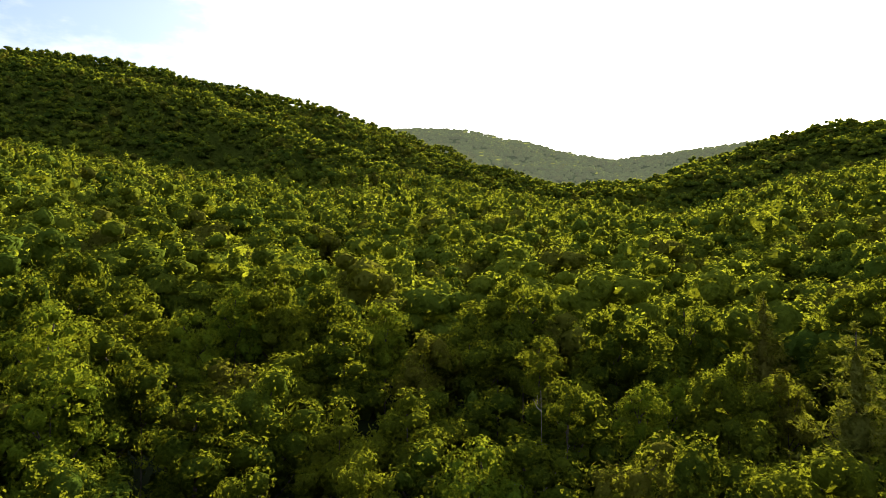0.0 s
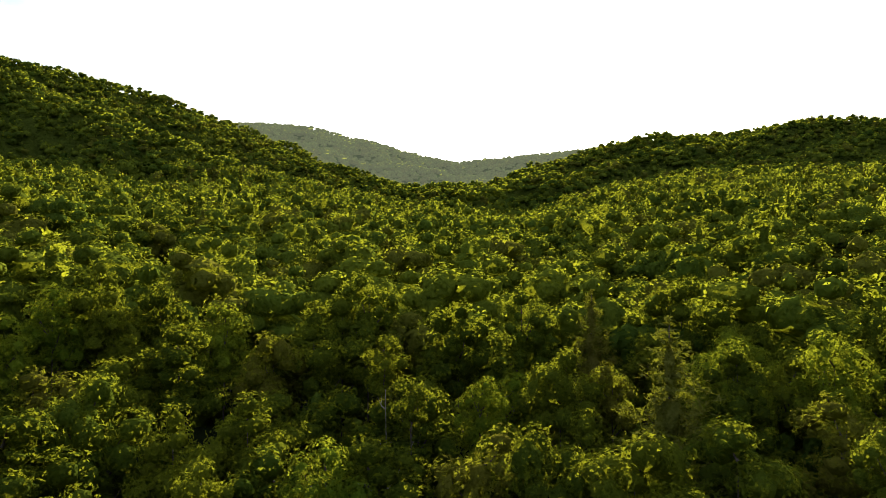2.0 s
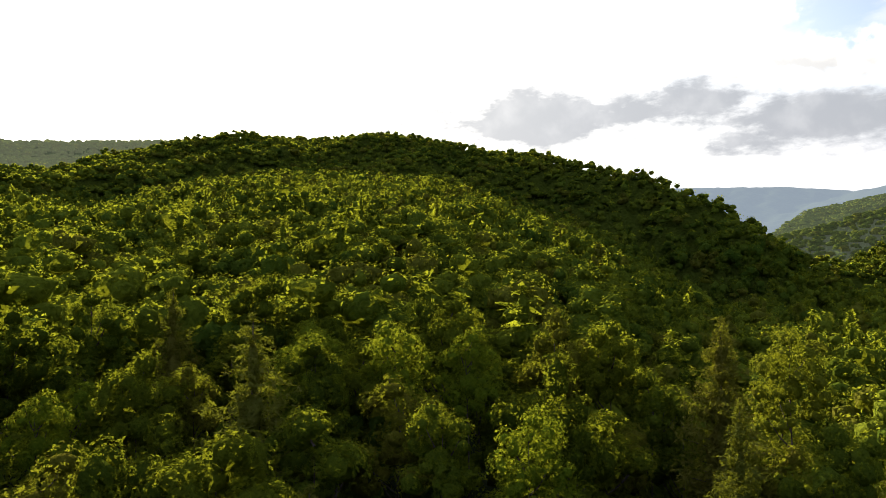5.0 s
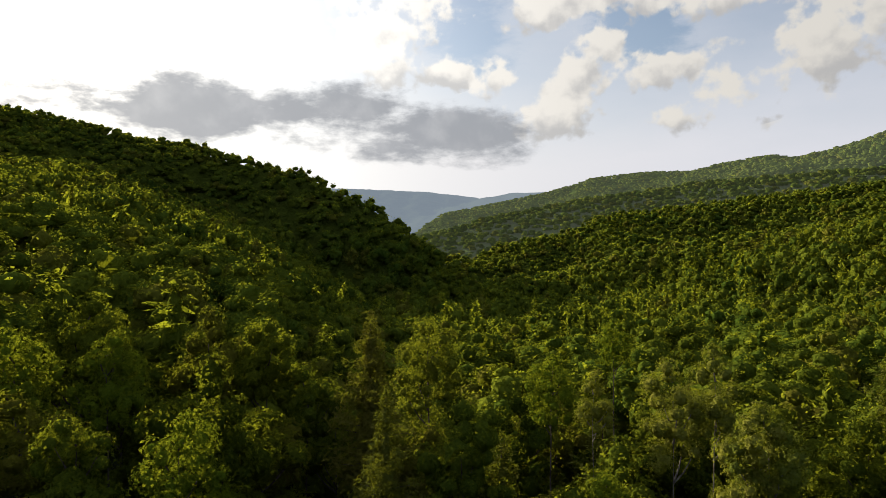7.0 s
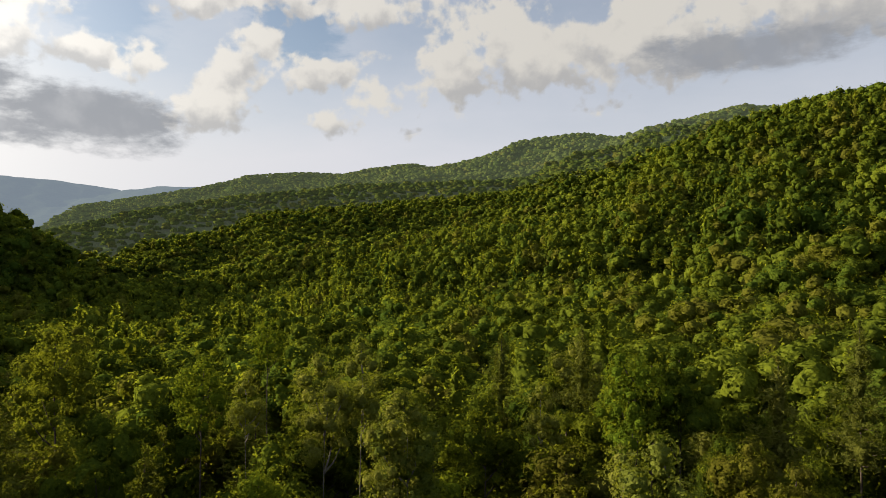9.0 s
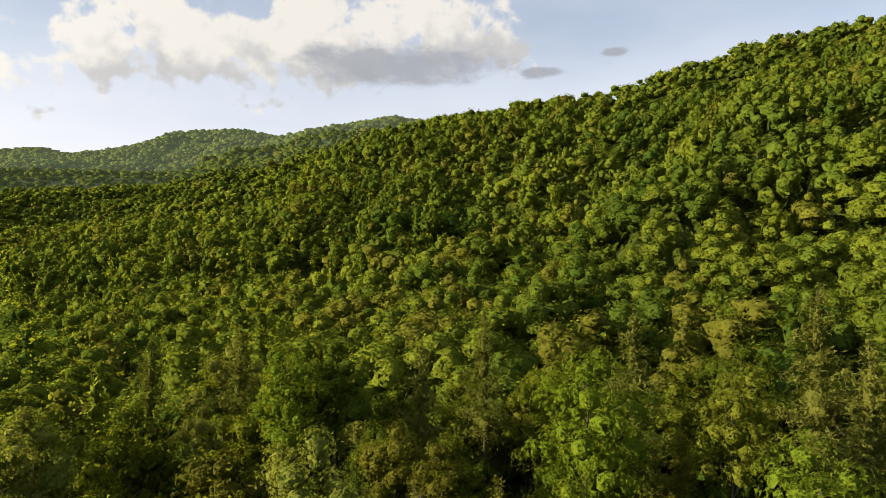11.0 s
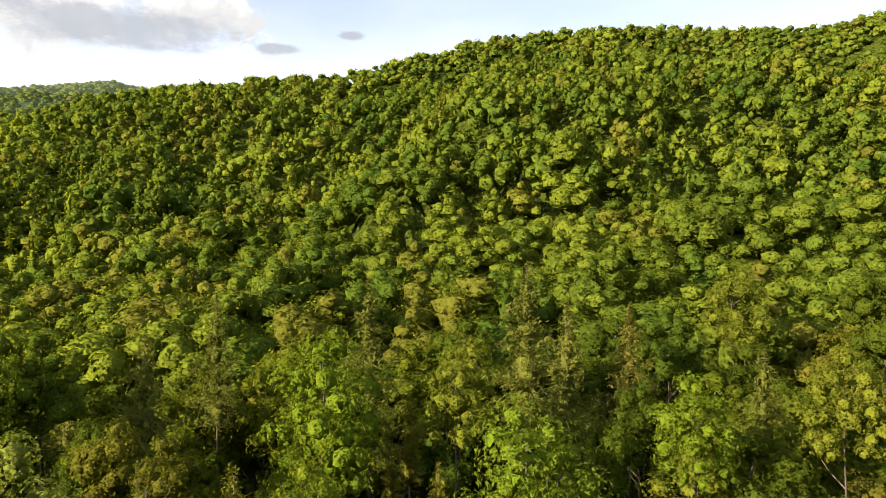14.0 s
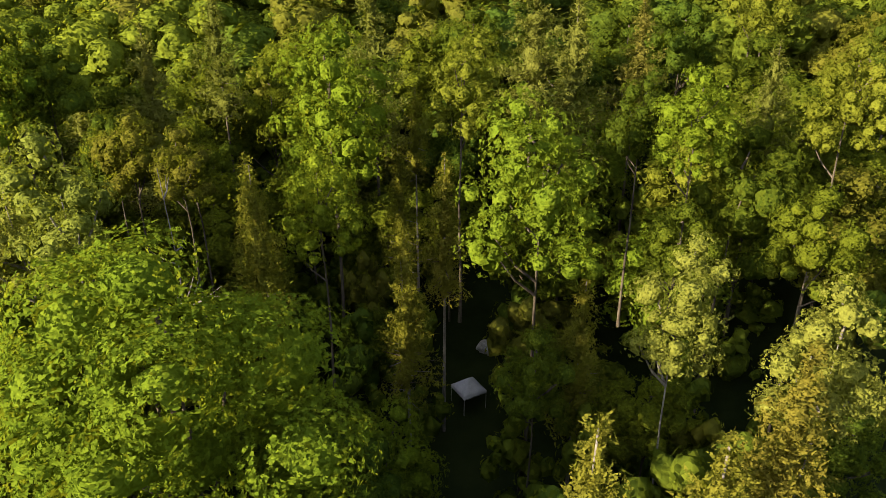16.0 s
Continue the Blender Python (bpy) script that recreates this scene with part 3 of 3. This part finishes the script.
def plant(kind, variant, az, r, top, turn, width):
    """Sets a tree of a kind at a bearing and distance, its tip at the height top, its crown so many metres wide."""
    x, y = (float(v) for v in polar(az, r))
    z = float(land(x, y))
    tall, span = SPAN[kind]
    wide = width / span
    s = min(max((top - z) / tall, 0.85 * wide), 1.05 * wide)
    stand = Matrix.Translation((x, y, top - s * tall)) @ Matrix.Rotation(turn, 4, "Z")
    m = stand @ Matrix.Diagonal((wide, wide, s, 1))
    key = (kind, variant % len(KINDS[kind]))
    if key in made:
        first = made[key].scale                  # a copy takes over the scale of the first tree
        copy_thing(made[key], stand @ Matrix.Diagonal((wide / first[0], wide / first[1], s / first[2], 1)))
    else:
        made[key] = tagged(KINDS[kind][key[1]](), group=GROUPS[kind])
        made[key].matrix_basis = m
    placed.append((x, y, width * 0.5))


# kind, bearing, distance, height of the tip, crown scale
SPECIMENS = [
    ("pine", -30.5, 62, 35.8, 11), ("maple", -3.0, 52, 27.9, 8), ("oak", -10.1, 56, 31.3, 3.2), ("maple", -15.8, 66, 30.2, 6), ("oak", -26.1, 70, 31.3, 6), ("maple", 16.4, 88, 38.7, 8),
    ("oak", 12.7, 86, 36.2, 8), ("maple", 20.1, 84, 35.8, 8), ("maple", 28.9, 62, 33.5, 10), ("oak", -14.1, 82, 36.7, 12), ("oak", 23.3, 66, 32.7, 5), ("oak", 1.1, 78, 33.7, 9),
    ("oak", -8.1, 74, 33.3, 6), ("oak", 8.4, 60, 29.5, 9), ("oak", 15.0, 50, 26.8, 7), ("oak", 6.6, 52, 27.1, 8), ("dead", -7.2, 58, 30.2, 5), ("oak", -22.2, 68, 32.9, 8),
    ("pine", -24.6, 84, 37.5, 7), ("oak", -55.2, 62, 32.7, 11), ("maple", -41.9, 76, 34.7, 9), ("maple", -47.8, 74, 34.0, 8), ("oak", -45.5, 56, 29.8, 7), ("maple", -52.9, 52, 30.2, 7),
    ("pine", -67.3, 70, 35.1, 9), ("pine", -68.6, 58, 29.8, 6), ("oak", -35.3, 72, 32.9, 6), ("oak", -59.3, 84, 34.1, 9), ("maple", -72.1, 86, 33.6, 9), ("maple", -81.9, 72, 31.0, 6),
    ("poplar", -94.4, 74, 32.5, 7), ("poplar", -91.2, 70, 31.5, 7), ("poplar", -85.6, 66, 30.3, 4), ("poplar", -98.0, 56, 30.2, 6.5), ("poplar", -109.1, 68, 28.7, 4.5), ("maple", -116.4, 64, 32.9, 8),
    ("maple", -86.3, 56, 24.2, 5.5), ("pine", -67.5, 72, 34.9, 9), ("oak", -75.2, 64, 28.3, 9), ("pine", -105.8, 84, 31.4, 8), ("maple", -87.0, 96, 32.8, 5.5), ("pine", -112.3, 80, 32.7, 7),
    ("oak", -104.5, 66, 28.1, 8), ("oak", -117.4, 68, 33.1, 9), ("poplar", -115.1, 46, 28.7, 6.5), ("poplar", -97.2, 56, 30.3, 6), ("oak", -124.3, 54, 28.0, 6), ("poplar", -111.9, 84, 31.6, 7),
    ("oak", -128.0, 50, 27.4, 5), ("grand", -123.5, 27.5, 29.2, 17), ("maple", -157.6, 45, 30.4, 11), ("spruce", -149.4, 52, 23.4, 4.5), ("spruce", -145.8, 46, 19.7, 5), ("spruce", -145.5, 57, 23.1, 4),
    ("spruce", -132.7, 53, 23.5, 5.5), ("poplar", -170.9, 38, 24.6, 6.2), ("poplar", -182.4, 36, 24.6, 6.5), ("poplar", -118.6, 42, 30.6, 7.3), ("spruce", -165.2, 25, 20.3, 7), ("spruce", -176.8, 27, 19.5, 8),
    ("spruce", -181.6, 31, 22.6, 8), ("maple", -140.3, 56, 33.3, 11), ("maple", -150.9, 58, 32.4, 7.5), ("oak", -165.6, 56, 29.4, 6), ("maple", -138.7, 48, 25.5, 7), ("oak", -123.0, 56, 27.6, 5),
    ("oak", -129.0, 56, 26.4, 6), ("oak", -169.8, 46, 23.3, 6), ("oak", -179.7, 46, 25.7, 6), ("spruce", -162.4, 44, 18.0, 5), ("oak", -173.6, 56, 26.8, 11), ("spruce", -133.1, 46, 25.5, 5.2), ("dead", -126.2, 44, 26.5, 5.6), ("spruce", -147.0, 60, 27.1, 2.8), 
    ("pine", -156.6, 76, 37.7, 9), ("pine", -159.8, 68, 33.6, 9.5), ("pine", -143.7, 74, 35.4, 9), ("pine", -164.7, 72, 33.5, 6.5), ("maple", -172.6, 95, 37.5, 9), ("oak", -167.6, 82, 32.7, 8.5),
    ("pine", -174.5, 62, 31.2, 5.5), ("oak", -119.9, 66, 33.4, 8.5), ("maple", -179.9, 58, 32.8, 7), ("pine", -131.8, 78, 34.2, 7), ("pine", -126.6, 68, 31.6, 9), ("maple", -169.7, 52, 31.0, 6.5),
    # the oaks at -135.5, -142.2 and -131.5 are added to shade tent and boulder
    ("oak", -182.0, 80, 37.9, 9), ("oak", -135.5, 45, 9.5, 7), ("oak", -142.2, 54, 9.0, 7), ("oak", -131.5, 50, 10.5, 7), ("oak", -158.4, 42, 14.5, 6.5),
]
for i, (kind, az, r, top, wide) in enumerate(SPECIMENS):
    plant(kind, i, az, r, top, i * 2.4, wide)


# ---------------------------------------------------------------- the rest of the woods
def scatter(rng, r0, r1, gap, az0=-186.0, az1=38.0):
    """A loose grid of stems between two distances and two bearings."""
    k = int(r1 / gap) + 2
    gx, gy = np.meshgrid(np.arange(-k, k + 1), np.arange(-int(k * 1.12) - 1, int(k * 1.12) + 2))
    p = np.stack([gx + 0.5 * (gy % 2), gy * 0.9], -1).reshape(-1, 2) * gap
    p = p + rng.uniform(-0.38, 0.38, p.shape) * gap
    r = np.hypot(p[:, 0], p[:, 1])
    az = np.degrees(np.arctan2(-p[:, 0], p[:, 1]))
    az = np.where(az > 120, az - 360, az)
    keep = (r > r0) & (r < r1) & (az > az0) & (az < az1)
    return p[keep], r[keep], az[keep]


# highest canopy angle from the eye up to each distance, along each bearing
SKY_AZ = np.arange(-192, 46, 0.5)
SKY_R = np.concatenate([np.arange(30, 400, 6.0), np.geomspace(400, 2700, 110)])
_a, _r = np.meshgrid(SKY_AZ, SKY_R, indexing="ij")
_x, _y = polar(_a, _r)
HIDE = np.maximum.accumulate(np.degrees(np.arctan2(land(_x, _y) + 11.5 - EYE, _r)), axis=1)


def seen_from_eye(az, r, top):
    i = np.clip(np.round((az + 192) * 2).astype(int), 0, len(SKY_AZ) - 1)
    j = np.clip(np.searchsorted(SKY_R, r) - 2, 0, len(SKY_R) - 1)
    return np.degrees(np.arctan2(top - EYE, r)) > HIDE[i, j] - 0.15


def woods(name, label, templates, mat, p, z, scale, tall, tint, turn, which):
    """Many trees as one mesh of leaf sprays, all made from a few shapes."""
    vs, ls, tots, tn = [], [], [], []
    base = 0
    for k, (v, q, tri) in enumerate(templates):
        sel = np.where(which == k)[0]
        if not len(sel):
            continue
        c, s = np.cos(turn[sel])[:, None], np.sin(turn[sel])[:, None]
        vx = (v[None, :, 0] * c - v[None, :, 1] * s) * scale[sel, None] + p[sel, 0, None]
        vy = (v[None, :, 0] * s + v[None, :, 1] * c) * scale[sel, None] + p[sel, 1, None]
        vz = v[None, :, 2] * tall[sel, None] + z[sel, None]
        vs.append(np.stack([vx, vy, vz], -1).reshape(-1, 3))
        loop = np.concatenate([q.ravel(), tri.ravel()]).astype(np.int64)
        ls.append((loop[None] + base + np.arange(len(sel))[:, None] * len(v)).ravel())
        tots.append(np.tile(np.concatenate([np.full(len(q), 4), np.full(len(tri), 3)]), len(sel)))
        tn.append(np.repeat(tint[sel], len(v)))
        base += len(sel) * len(v)
    vs, ls, tots, tn = np.concatenate(vs), np.concatenate(ls), np.concatenate(tots), np.concatenate(tn)
    me = bpy.data.meshes.new(name)
    me.vertices.add(len(vs))
    me.vertices.foreach_set("co", vs.astype(np.float32).ravel())
    me.loops.add(len(ls))
    me.loops.foreach_set("vertex_index", ls.astype(np.int32))
    me.polygons.add(len(tots))
    me.polygons.foreach_set("loop_start", np.concatenate([[0], np.cumsum(tots)[:-1]]).astype(np.int32))
    me.update(calc_edges=True)
    tone = me.attributes.new("tint", "FLOAT", "POINT")
    tone.data.foreach_set("value", tn.astype(np.float32))
    me.materials.append(mat[0])
    me.materials.append(mat[1])
    me.polygons.foreach_set("material_index", (tots == 3).astype(np.int32))
    me.shade_smooth()
    tagged(new(name, me), label, "woods", kind="structure" if name == "backdrop" else "stuff")


def tones(rng, p):
    """Each tree's own green, drifting in stands."""
    stand = 0.5 + 0.22 * waves(p[:, 0], p[:, 1], 150, 21)
    return np.clip(stand + rng.normal(size=len(p)) * 0.2, 0, 1)


def crown_set(seed, count, broad=1.0, **kw):
    rng = np.random.default_rng(seed)
    return [broadleaf_crown(rng, 22.0, rng.uniform(4.8, 6.0) * broad, **kw)[:3] for _ in range(count)]


def pine_set(seed, count, whorls, per, tufts, size):
    rng = np.random.default_rng(seed)
    out = []
    for _ in range(count):
        v, q, _b, tri = conifer_crown(rng, 24.0, 4.4, whorls, per, tufts, size, 0.35, 0.2, 0.7)
        out.append((v, q, tri))
    return out


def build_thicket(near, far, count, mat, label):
    """The lower storey of the woods, added as one uneven leafy sheet some metres over the ground."""
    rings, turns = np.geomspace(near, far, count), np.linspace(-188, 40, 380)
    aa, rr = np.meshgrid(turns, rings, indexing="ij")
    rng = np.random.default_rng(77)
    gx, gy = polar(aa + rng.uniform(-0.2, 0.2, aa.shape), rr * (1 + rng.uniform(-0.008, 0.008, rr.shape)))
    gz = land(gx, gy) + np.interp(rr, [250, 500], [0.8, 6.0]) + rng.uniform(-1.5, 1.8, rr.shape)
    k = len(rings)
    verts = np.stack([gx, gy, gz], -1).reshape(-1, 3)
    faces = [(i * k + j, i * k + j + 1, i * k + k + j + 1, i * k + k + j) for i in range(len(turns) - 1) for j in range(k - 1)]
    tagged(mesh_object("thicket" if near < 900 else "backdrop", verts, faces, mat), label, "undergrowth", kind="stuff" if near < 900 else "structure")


build_thicket(98, 960, 95, UNDER, "green undergrowth between the trees, darkened as in shade")
build_thicket(955, 2700, 45, FARTHEST[0], "undergrowth of the distant ridges with painted haze")
NEAR_END = 92.0
rng = np.random.default_rng(4)
p, r, az = scatter(rng, 33.0, NEAR_END, 8.8)
spots = list(placed)
for i in range(len(p)):
    if any(math.hypot(p[i, 0] - x, p[i, 1] - y) < w * 0.95 for x, y, w in spots):
        continue
    if r[i] < 66 and -157 < az[i] < -147:        # the clearing with the tent
        continue
    low = r[i] < 54 and az[i] < -112             # smaller trees by the clearing
    if low and r[i] < 33:
        continue
    if r[i] < 40 and not low:
        continue
    u = rng.uniform()
    kind = "oak" if u < 0.84 else ("pine" if u < 0.88 else "maple")
    ground = float(land(*p[i]))
    top = ground + (rng.uniform(11, 16) if low else rng.uniform(16.5, 24.0))
    for _, ha, hr, ht, hw in SPECIMENS:          # lower trees stand before the tall single ones
        if r[i] < hr and abs(az[i] - ha) < math.degrees(math.atan((hw * 0.5 + 3) / hr)):
            top = min(top, EYE + r[i] * (ht - 0.7 * hw - EYE) / hr)
    if top < ground + 8:
        continue
    plant(kind, int(rng.integers(6)), az[i], r[i], top, rng.uniform(0, 6.28), SPAN[kind][1] * rng.uniform(0.85, 1.25) * (0.72 if low else 1.0))

ZONES = [
    ("middle_woods", "dense green broadleaf woods on the lower slopes", WOODS, NEAR_END, 219.0, 11.0,
     crown_set(101, 9, broad=1.12, lobes=12, leaves=440, size=0.36, core=0.85, puff=1.4, rise=0.8), pine_set(111, 2, 9, 4, 8, 0.8), 0.03),
    ("slope_woods", "dense green broadleaf woods on the hillsides", SLOPE, 214.0, 434.0, 9.0,
     crown_set(102, 9, broad=1.12, lobes=7, leaves=72, size=0.52, core=0.77, puff=1.45, rise=1.0), pine_set(112, 2, 7, 4, 3, 1.1), 0.05),
    ("upper_woods", "hazy green broadleaf woods on the upper hills", FAR_WOODS, 430.0, 950.0, 10.2,
     crown_set(103, 8, lobes=3, leaves=24, size=0.75, core=0.82, puff=1.2, rise=1.2), pine_set(113, 1, 4, 3, 1, 2.0), 0.0),
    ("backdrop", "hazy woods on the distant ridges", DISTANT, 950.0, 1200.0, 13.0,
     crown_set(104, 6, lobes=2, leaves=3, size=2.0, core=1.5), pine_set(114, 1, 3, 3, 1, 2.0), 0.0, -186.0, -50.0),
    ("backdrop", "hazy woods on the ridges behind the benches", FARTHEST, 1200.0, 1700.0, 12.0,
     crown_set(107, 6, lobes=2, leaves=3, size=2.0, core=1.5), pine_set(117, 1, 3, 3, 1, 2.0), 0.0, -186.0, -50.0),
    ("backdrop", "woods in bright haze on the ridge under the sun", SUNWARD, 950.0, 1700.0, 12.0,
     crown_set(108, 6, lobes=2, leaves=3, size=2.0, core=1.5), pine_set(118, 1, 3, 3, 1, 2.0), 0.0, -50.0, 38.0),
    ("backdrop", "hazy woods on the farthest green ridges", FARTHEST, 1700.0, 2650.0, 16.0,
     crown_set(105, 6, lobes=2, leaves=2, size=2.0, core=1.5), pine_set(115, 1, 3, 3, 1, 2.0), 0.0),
]
for name, label, mat, r0, r1, gap, crowns, pines, share, *span in ZONES:
    p, r, az = scatter(rng, r0, r1, gap, *span)
    z = land(p[:, 0], p[:, 1])
    # only trees within sight of the eye are kept
    keep = seen_from_eye(az, r, z + 20)
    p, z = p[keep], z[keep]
    n = len(p)
    shapes = crowns + pines
    which = rng.integers(len(crowns), size=n)
    is_pine = rng.uniform(size=n) < share * (1 + waves(p[:, 0], p[:, 1], 120, 31) + 2.5 * np.exp(-((az[keep] + 92) / 20) ** 2))
    which = np.where(is_pine, len(crowns) + rng.integers(len(pines), size=n), which)
    big = rng.uniform(size=n) < 0.4
    wide = gap / (9.0 if r0 > 400 else 10.3) * np.where(big, rng.uniform(1.1, 1.3, n), rng.uniform(0.85, 1.1, n))
    tall = np.where(big, rng.uniform(0.9, 1.05, n), rng.uniform(0.74, 0.92, n)) if r0 < 400 else rng.uniform(0.82, 0.98, n)
    woods(name, label, shapes, mat, p, z - np.interp(r[keep], [90, 230, 500], [0.5, 4.0, 5.5]), wide, tall, tones(rng, p), rng.uniform(0, 6.283, n), which)

# saplings and bushes that close the woods near the clearing
p, r, az = scatter(rng, 22.0, 100.0, 5.6)
keep = np.array([not (r[i] < 72 and -156.5 < az[i] < -148.5) for i in range(len(p))]) & ((r > 60) | (az < -108)) & ((r < 80) | (az < -108))
p, r = p[keep], r[keep]
n = len(p)
bushes = [broadleaf_crown(np.random.default_rng(120 + k), 9.0, 3.0, lobes=14, leaves=80, size=0.34, core=0.9, flat=0.42, mid=0.5)[:3] for k in range(5)]
# tones times 0.6 put the shade under the trees into these leaves
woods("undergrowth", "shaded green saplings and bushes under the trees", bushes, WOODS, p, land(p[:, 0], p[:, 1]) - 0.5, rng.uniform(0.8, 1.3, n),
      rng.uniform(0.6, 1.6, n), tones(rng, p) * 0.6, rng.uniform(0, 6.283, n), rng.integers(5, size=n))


# woods under the drone, out of view, added to keep the low sun off the clearing
p, r, az = scatter(rng, 3.0, 41.0, 8.0, -245.0, 120.0)
keep = ((az > -112) & (az < 60)) | (r < 15)
p, r = p[keep], r[keep]
n = len(p)
woods("woods_below", "unseen green broadleaf woods added to shade the clearing", crown_set(106, 5, lobes=24, leaves=200, size=0.5, core=0.9), WOODS, p, land(p[:, 0], p[:, 1]) - 0.5,
      rng.uniform(0.9, 1.2, n), rng.uniform(0.8, 1.0, n), tones(rng, p), rng.uniform(0, 6.283, n), rng.integers(5, size=n))


# ---------------------------------------------------------------- the clearing
def build_tent(x, y, side=2.5, eave=2.05, peak=3.2, turn=0.0):
    """A pop-up canopy: four cloth slopes with a short valance, on four legs with a frame."""
    root = new("canopy_tent")
    tagged(root, "white pop-up canopy tent, greyed as in shade, with a pyramid roof on thin legs", "tent")
    z = float(land(x, y))
    root.matrix_basis = Matrix.Translation((x, y, z)) @ Matrix.Rotation(turn, 4, "Z")
    h = side / 2
    corners = [(-h, -h), (h, -h), (h, h), (-h, h)]
    for k in range(4):
        (ax, ay), (bx, by) = corners[k], corners[(k + 1) % 4]
        verts, faces, n = [], [], 6
        for i in range(n + 1):
            u = i / n
            for j in range(n + 1):
                w = (j / n) * 2 - 1
                px, py = ((ax + bx) / 2 + w * (bx - ax) / 2) * (1 - u), ((ay + by) / 2 + w * (by - ay) / 2) * (1 - u)
                sag = 0.10 * math.sin(math.pi * u) * (1 - abs(w)) + 0.04 * (1 - w * w) * (1 - u)
                verts.append((px, py, eave + (peak - eave) * u - sag))
        faces += [(i * (n + 1) + j, i * (n + 1) + j + 1, (i + 1) * (n + 1) + j + 1, (i + 1) * (n + 1) + j) for i in range(n) for j in range(n)]
        slope = mesh_object("roof_panel", verts, faces, CLOTH, root, smooth=True)
        slope.modifiers.new("thick", "SOLIDIFY").thickness = 0.006
        out = 1.004
        flap = [(ax * out, ay * out, eave), (bx * out, by * out, eave), (bx * out, by * out, eave - 0.22), ((ax + bx) / 2 * out, (ay + by) / 2 * out, eave - 0.19), (ax * out, ay * out, eave - 0.22)]
        edge = mesh_object("valance", flap, [(0, 1, 2, 3, 4)], CLOTH, root)
        edge.modifiers.new("thick", "SOLIDIFY").thickness = 0.006
        mesh_object("leg", *tube([(ax * 0.985, ay * 0.985, -0.05), (ax * 0.985, ay * 0.985, eave - 0.02)], [0.022, 0.02], 8), METAL, root, smooth=True)
        mesh_object("rail", *tube([(ax * 0.985, ay * 0.985, eave - 0.30), (bx * 0.985, by * 0.985, eave - 0.30)], [0.014, 0.014], 6), METAL, root, smooth=True)


def build_boulder(x, y, size=1.9):
    rng = np.random.default_rng(9)
    v, f = icosphere(4)
    bumps = unit(rng.normal(size=(14, 3)))
    cut = np.minimum.reduce([np.maximum(0.62 + 0.3 * rng.uniform(), 0.0) / np.maximum(v @ b, 1e-3) for b in bumps])
    rad = np.minimum(cut, 1.0)[:, None] * (1 + 0.02 * rng.normal(size=(len(v), 1)))
    rough = np.array([noise.fractal(Vector(q) * 1.7, 0.7, 2.1, 5) for q in v])[:, None]
    v = v * rad * (1 + 0.22 * rough) * [size, size * 0.7, size * 0.6]
    ob = mesh_object("boulder", v, f, ROCK, smooth=True)
    ob.matrix_basis = Matrix.Translation((x, y, float(land(x, y)) + size * 0.2)) @ Matrix.Rotation(0.6, 4, "Z")
    tagged(ob, "weathered pale grey boulder at the wood's edge", "boulder")


build_tent(26.2, -49.0, turn=1.05)
build_boulder(27.4, -56.6)
